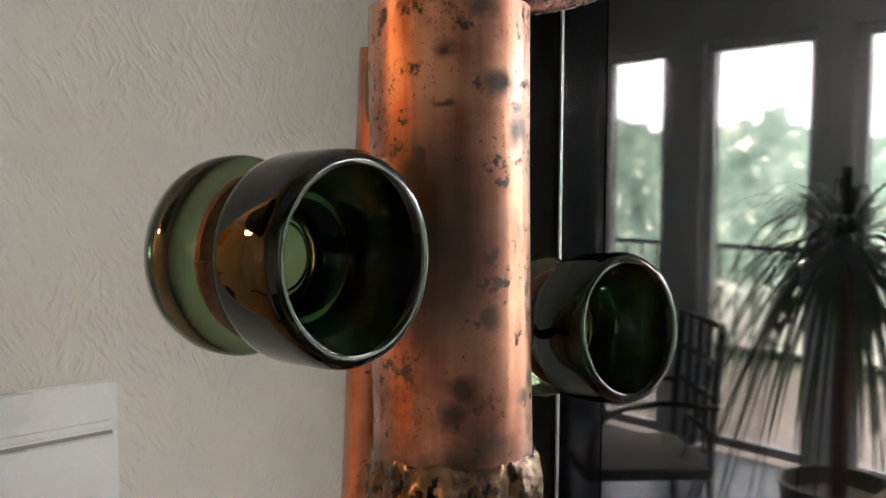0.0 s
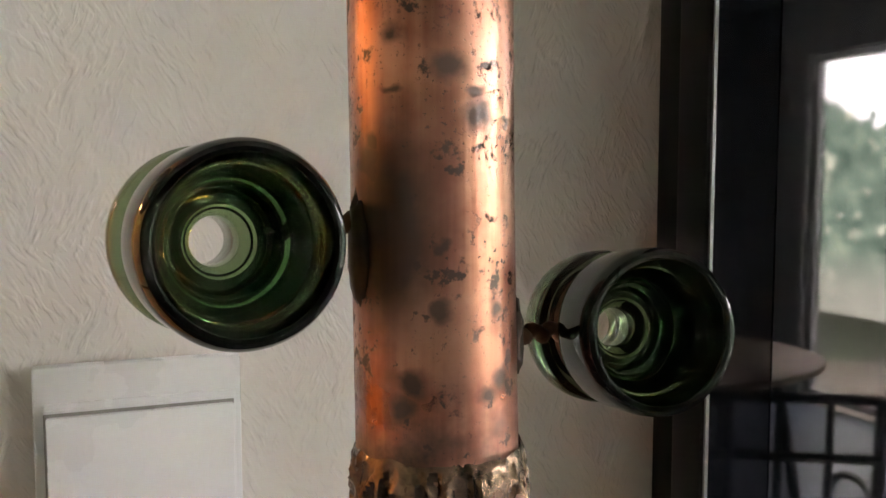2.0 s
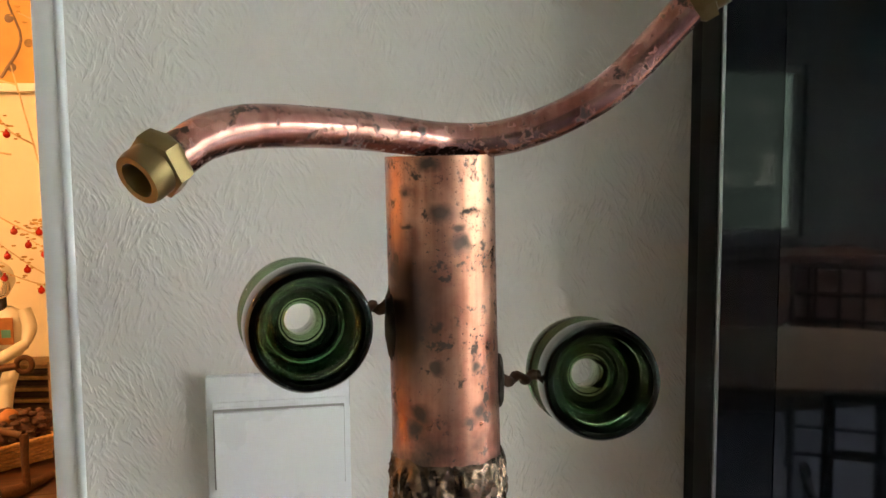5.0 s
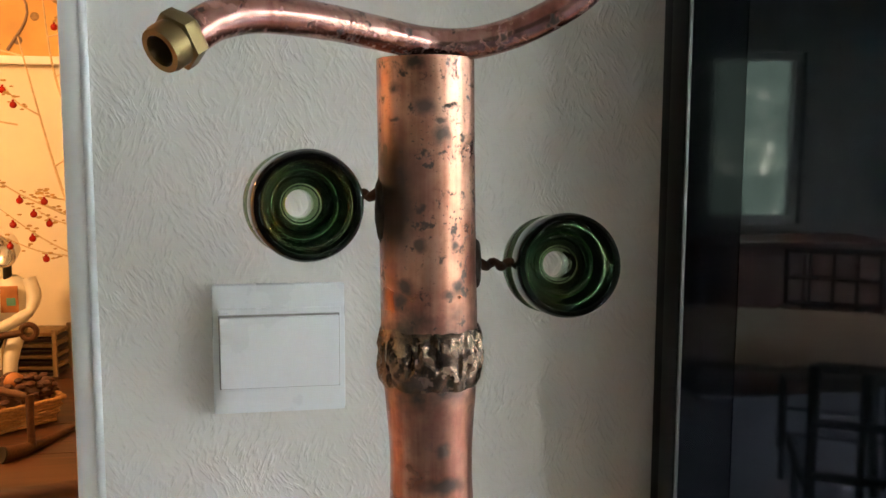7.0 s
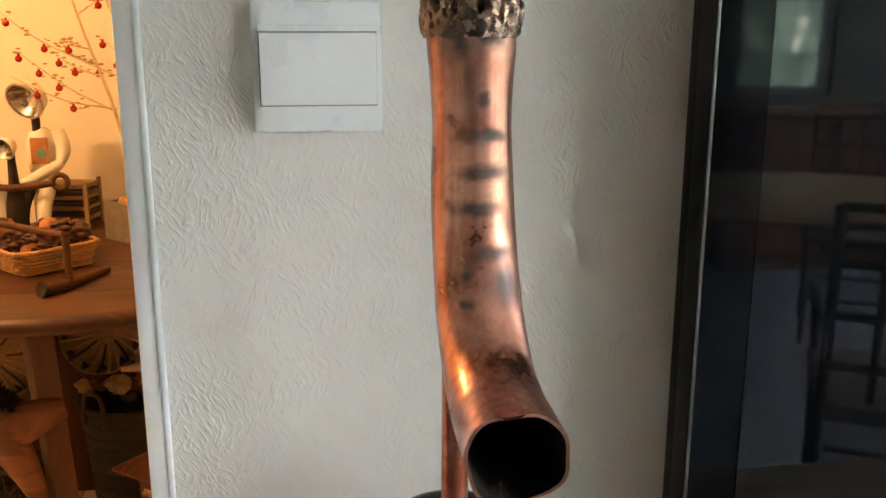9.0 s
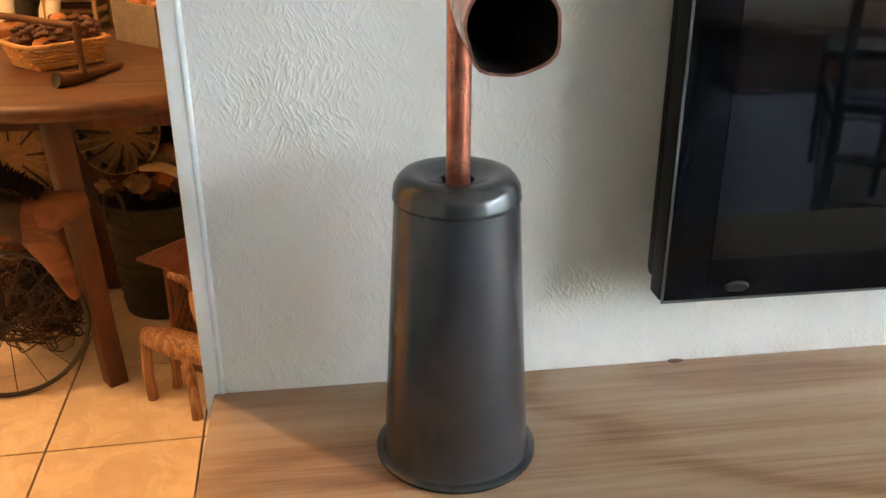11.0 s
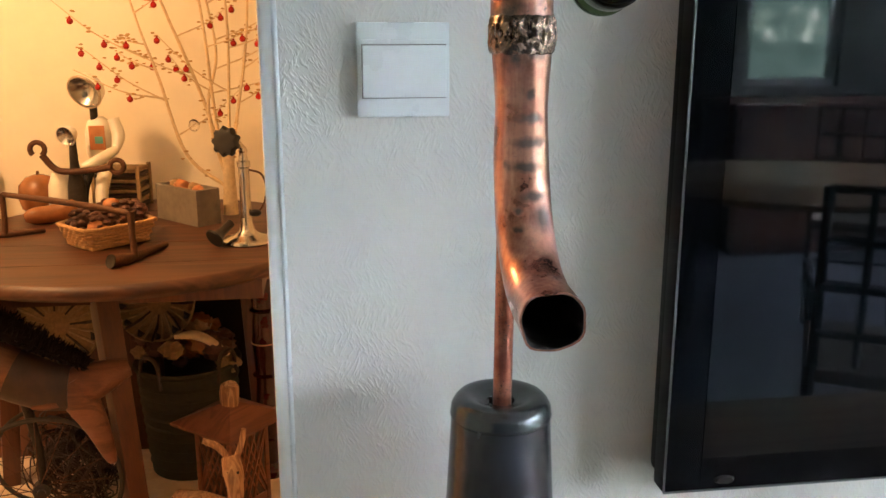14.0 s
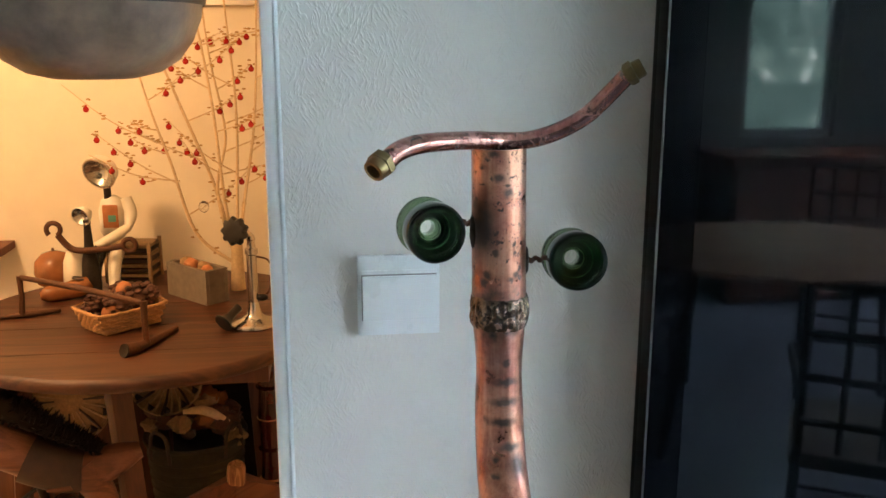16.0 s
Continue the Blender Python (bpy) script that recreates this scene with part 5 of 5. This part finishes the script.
# ---- twig deer ----
joined("twig_deer", [
    (sweep([(-0.462, 1.262, 0.176, 0.022), (-0.405, 1.228, 0.172, 0.034), (-0.325, 1.190, 0.160, 0.034), (-0.285, 1.175, 0.155, 0.024)], 14, 6, True, lambda s, a: 1 + 0.07 * math.sin(2 * a + 4)), M["twig"]),
    (sweep([(-0.462, 1.256, 0.172, 0.0135), (-0.469, 1.257, 0.08, 0.0125), (-0.466, 1.258, 0.0, 0.0135)], 10, 5), M["twig"]),
    (sweep([(-0.420, 1.285, 0.16, 0.012), (-0.412, 1.300, 0.08, 0.011), (-0.415, 1.306, 0.0, 0.012)], 10, 5), M["twig"]),
    (sweep([(-0.360, 1.178, 0.155, 0.0135), (-0.353, 1.164, 0.08, 0.0125), (-0.349, 1.156, 0.0, 0.0135)], 10, 5), M["twig"]),
    (sweep([(-0.288, 1.200, 0.155, 0.013), (-0.270, 1.228, 0.08, 0.012), (-0.254, 1.246, 0.0, 0.013)], 10, 5), M["twig"]),
    (sweep([(-0.318, 1.180, 0.170, 0.017), (-0.312, 1.170, 0.215, 0.016), (-0.310, 1.165, 0.260, 0.018)], 10, 5), M["twig"]),
    (sweep([(-0.316, 1.172, 0.325, 0.021), (-0.309, 1.155, 0.290, 0.024), (-0.301, 1.138, 0.232, 0.015)], 12, 5), M["twig"]),
    (sweep([(-0.325, 1.178, 0.322, 0.008), (-0.345, 1.180, 0.348, 0.009), (-0.378, 1.180, 0.365, 0.007)], 8, 5), M["twig"]),
    (sweep([(-0.300, 1.172, 0.322, 0.008), (-0.288, 1.175, 0.355, 0.008), (-0.281, 1.175, 0.392, 0.006)], 8, 5), M["twig"]),
    (ball((-0.319, 1.139, 0.300), 0.0035), M["dark_metal"]), (ball((-0.296, 1.135, 0.300), 0.0035), M["dark_metal"]),
], "small deer figure made of pale twigs on the tiles", "figurine")

# ---- things stored under the table ----
def fan_basket(at, turn, r):
    b = thing("patterned_basket", "round straw basket with radiating ribs and dark triangles", "basket", at, turn=turn)
    m = pose(0, 0, 0, 68, 0, 0)
    part("bowl", lathe([(0, 0.0), (r * 0.4, 0.004), (r * 0.8, 0.02), (r, 0.05), (r * 0.97, 0.056), (r * 0.78, 0.028), (0, 0.01)], 40, m), M["straw"], b)
    for k in range(24):
        a = 2 * math.pi * k / 24
        p = [m @ Vector((r * q * math.cos(a), r * q * math.sin(a), z)) for q, z in ((0.3, 0.014), (0.6, 0.024), (0.96, 0.060))]
        part("rib", sweep([(*v, 0.0045) for v in p], 6, 3), M["darkband"] if k % 3 == 0 else M["cane"], b)
        if k % 2 == 0:
            c = m @ Vector((r * 0.86 * math.cos(a + 0.13), r * 0.86 * math.sin(a + 0.13), 0.050))
            part("triangle", lathe([(0, 0.004), (0.017, 0.0)], 3, Matrix.Translation(c) @ m.to_3x3().to_4x4()), M["black"], b)
    return b
fan_basket((-0.862, 1.78, 0.47), 8, 0.135)
fan_basket((-0.575, 1.86, 0.50), -10, 0.12)
crate2 = thing("storage_bin", "dark olive woven storage bin under the table", "bin", (-0.50, 1.80, 0))
part("tub", lathe([(0, 0.0), (0.125, 0.0), (0.15, 0.32), (0.156, 0.33), (0.146, 0.332), (0.12, 0.02), (0, 0.02)], 40), M["olive"], crate2)
part("rim", lathe([(0.146, 0.3325), (0.157, 0.3325), (0.160, 0.337), (0.157, 0.343), (0.148, 0.343), (0.145, 0.338), (0.146, 0.3325)], 40), M["olive"], crate2)
for a in (-2.2, -0.6):
    part("handle", sweep([(0.155 * math.cos(a + q), 0.155 * math.sin(a + q), z, 0.006) for q, z in ((-0.25, 0.30), (-0.2, 0.375), (0, 0.395), (0.2, 0.375), (0.25, 0.30))], 8, 4), M["darkband"], crate2)
for k in range(9):
    part("hoop", lathe([(0.1265 + 0.0025 * k, 0.028 + 0.032 * k), (0.1305 + 0.0025 * k, 0.032 + 0.032 * k), (0.1285 + 0.0025 * k, 0.040 + 0.032 * k)], 36), M["olive"], crate2)
box2 = thing("wooden_chest", "dark wooden chest standing under the table", "chest", (-0.92, 2.05, 0))
part("body", box((-0.33, -0.15, 0), (0.33, 0.17, 0.46), 0.006), M["leg"], box2)
part("lid", box((-0.34, -0.16, 0.4605), (0.34, 0.18, 0.485), 0.006), M["leg"], box2)
for k in range(38):
    a = rng.uniform(0, 6.28)
    q = rng.uniform(0, 0.14)
    c = (-0.50 + q * math.cos(a), 1.80 + q * math.sin(a), 0.335 + rng.uniform(0.0, 0.14) * (1 - q * 3.5))
    tagged(part("dried_gourd", ball(c, rng.uniform(0.018, 0.036), (1.2, 1, 0.85), 14, 0.5, k), rng.choice((M["straw"], M["cone"], M["cone"], M["gourd"]))), "dried gourd heaped in the storage bin", "gourd", "heap of dried gourds")
sack = thing("dark_sack", "slumped black cloth sack against the cream wall", "sack", (-0.36, 2.10, 0))
part("cloth", lathe([(0, 0.0), (0.17, 0.0), (0.21, 0.05), (0.22, 0.18), (0.20, 0.36), (0.16, 0.50), (0.10, 0.585), (0.05, 0.61), (0, 0.615)], 36, Matrix.Diagonal((1.3, 0.8, 1, 1)), 0.10, 3.0), M["fur"], sack)
part("tie", lathe([(0.055, 0.590), (0.064, 0.597), (0.060, 0.606), (0.050, 0.609)], 20, Matrix.Diagonal((1.3, 0.8, 1, 1))), M["rust"], sack)
bone = tagged(part("pale_horn", sweep([(-0.52, 1.72, 0.440, 0.007), (-0.46, 1.72, 0.442, 0.014), (-0.41, 1.72, 0.415, 0.012), (-0.37, 1.725, 0.375, 0.006)], 12, 6), M["branch"]), "pale curved horn lying on the dried gourds", "horn")
bm = bmesh.new()
for k in range(90):
    a, e = rng.uniform(0, 6.28), rng.uniform(-1.2, 1.2)
    ax = Vector((math.cos(a) * math.cos(e), math.sin(a) * math.cos(e), math.sin(e)))
    f = axis_frame((-0.765 + rng.uniform(-0.02, 0.02), 1.53 + rng.uniform(-0.02, 0.02), 0.165 + rng.uniform(-0.03, 0.03)), ax)
    r0, t0 = rng.uniform(0.06, 0.14), rng.uniform(0, 6.28)
    line = []
    for q in range(12):
        w = t0 + q * 0.38
        v = f @ Vector((r0 * math.cos(w), r0 * math.sin(w), 0.012 * math.sin(3 * w)))
        line.append(np.array((v.x, v.y, max(0.004, v.z), 0.0022)))
    add_sweep(bm, line, 5)
tagged(part("twig_ball", bm, M["darkband"]), "loose ball of tangled dark twigs on the tiles", "twigs", "", "stuff")
rp = thing("red_lacquer_stand", "tall red lacquered carved stand under the table", "stand", (-0.262, 1.70, 0))
part("post", lathe([(0, 0), (0.05, 0.0), (0.05, 0.02), (0.03, 0.04), (0.034, 0.2), (0.028, 0.3), (0.036, 0.42), (0.028, 0.52), (0.038, 0.60), (0.022, 0.69), (0, 0.70)], 20), M["red"], rp)
for k in range(6):
    part("ring", lathe([(0.030, -0.006), (0.039, 0.0), (0.030, 0.006)], 20, pose(0, 0, 0.12 + 0.1 * k)), M["straw"] if k % 2 else M["red"], rp)

# ---- dining corner behind the camera, seen in the television ----
dt = thing("dining_table", "oval wooden dining table with metal legs", "table", (1.75, -2.45, 0), turn=10)
part("tabletop", lathe([(0, 0.72), (0.57, 0.72), (0.60, 0.728), (0.60, 0.745), (0.585, 0.752), (0, 0.752)], 56, Matrix.Diagonal((1.25, 0.85, 1, 1))), M["pine"], dt)
for x in (-0.5, 0.5):
    for y in (-0.3, 0.3):
        part("leg", sweep([(x * 1.1, y * 1.1, 0.0, 0.018), (x, y, 0.4, 0.018), (x * 0.9, y * 0.9, 0.719, 0.018)], 10, 5), M["black"], dt)

def dining_chair():
    c = thing("dining_chair", "black metal chair with lattice back and grey seat", "chair", (0, 0, 0), "chairs round the dining table")
    def rod(name, *pts, r=0.011):
        part(name, sweep([(*p, r) for p in pts], 8, 4 if len(pts) > 2 else 1), M["black"], c)
    part("seat", box((-0.22, -0.21, 0.44), (0.22, 0.22, 0.485), 0.018), M["seat"], c)
    for x in (-0.20, 0.20):
        rod("leg", (x, 0.20, 0.0), (x, 0.19, 0.44))
        rod("back_post", (x, -0.24, 0.0), (x, -0.20, 0.44), (x, -0.23, 0.95), r=0.013)
    for z in (0.58, 0.70, 0.82, 0.945):
        rod("rail", (-0.20, -0.215 - 0.03 * (z - 0.5), z), (0.20, -0.215 - 0.03 * (z - 0.5), z))
    for x in (-0.10, 0.0, 0.10):
        rod("spindle", (x, -0.212, 0.50), (x, -0.229, 0.94), r=0.009)
    rod("stretcher", (-0.20, 0.19, 0.2), (0.20, 0.19, 0.2), r=0.008)
    rod("stretcher", (-0.20, -0.22, 0.2), (0.20, -0.22, 0.2), r=0.008)
    rod("armrest", (-0.21, -0.22, 0.68), (-0.235, 0.0, 0.70), (-0.22, 0.17, 0.64), (-0.21, 0.20, 0.45), r=0.010)
    rod("armrest", (0.21, -0.22, 0.68), (0.235, 0.0, 0.70), (0.22, 0.17, 0.64), (0.21, 0.20, 0.45), r=0.010)
    return c
first = dining_chair()
first.matrix_basis = pose(1.405, -1.35, 0, 0, 0, 210)
for x, y, a in ((1.05, -2.65, 255), (2.45, -1.55, 130), (2.35, -3.0, 30), (1.35, -3.15, 0)):
    copy_thing(first, pose(x, y, 0, 0, 0, a))

palm = thing("potted_palm", "tall dark green palm in a pot by the glazed doors", "palm", (3.0, -1.08, 0))
part("pot", lathe([(0, 0), (0.15, 0), (0.19, 0.34), (0.2, 0.36), (0.18, 0.36), (0.16, 0.3), (0, 0.3)], 32), M["stone"], palm)
part("trunk", sweep([(0, 0, 0.3, 0.035), (0.02, 0.01, 0.8, 0.028), (0.0, 0.0, 1.22, 0.026)], 12, 6), M["rust"], palm)
bm = bmesh.new()
for k in range(170):
    a, el = rng.uniform(0, 6.283), rng.uniform(-0.7, 1.25)
    ln, w = rng.uniform(0.55, 0.95), rng.uniform(0.008, 0.014)
    d = Vector((math.cos(a), math.sin(a), 0))
    s = d.cross(Vector((0, 0, 1)))
    prev = None
    for q in range(8):
        t = q / 7
        z = 1.21 + ln * (math.sin(el) * t - (0.55 + 0.5 * math.cos(el)) * t * t)
        p = d * (ln * math.cos(el * 0.8) * t * (1 - 0.15 * t)) + Vector((0, 0, z))
        ww = w * (1 - t) ** 0.7 + 0.0008
        vs = [bm.verts.new(p - s * ww), bm.verts.new(p + Vector((0, 0, -0.3 * ww))), bm.verts.new(p + s * ww)]
        if prev:
            bm.faces.new((prev[0], prev[1], vs[1], vs[0]))
            bm.faces.new((prev[1], prev[2], vs[2], vs[1]))
        prev = vs
tagged(part("crown", bm, M["leaf"], palm), kind="stuff")

cab = thing("dark_cabinet", "low dark cabinet under the narrow window", "cabinet", (2.85, -4.33, 0))
part("body", box((-0.6, -0.24, 0.05), (0.6, 0.24, 0.86), 0.006), M["leg"], cab)
part("top", box((-0.62, -0.25, 0.8605), (0.62, 0.26, 0.89), 0.006), M["leg"], cab)
for x in (-0.3, 0.3):
    d = part("door", box((x - 0.28, 0.2405, 0.1), (x + 0.28, 0.258, 0.82), 0.004), M["leg"], cab)
    part("knob", ball((x + 0.22, 0.27, 0.5), 0.013), M["brass"], d)
part("plinth", box((-0.56, -0.2, 0), (0.56, 0.2, 0.05)), M["leg"], cab)

rail = thing("terrace_railing", "dark metal railing along the stone terrace", "railing", (6.4, 0, -0.05))
part("handrail", box((-0.02, -5.0, 0.95), (0.02, 0.4, 0.99), 0.004), M["black"], rail)
part("bottom_rail", box((-0.015, -5.0, 0.12), (0.015, 0.4, 0.15), 0.004), M["black"], rail)
for k in range(37):
    part("baluster", box((-0.009, -5.0 + k * 0.15 - 0.009, 0.0), (0.009, -5.0 + k * 0.15 + 0.009, 0.95)), M["black"], rail, smooth=False)
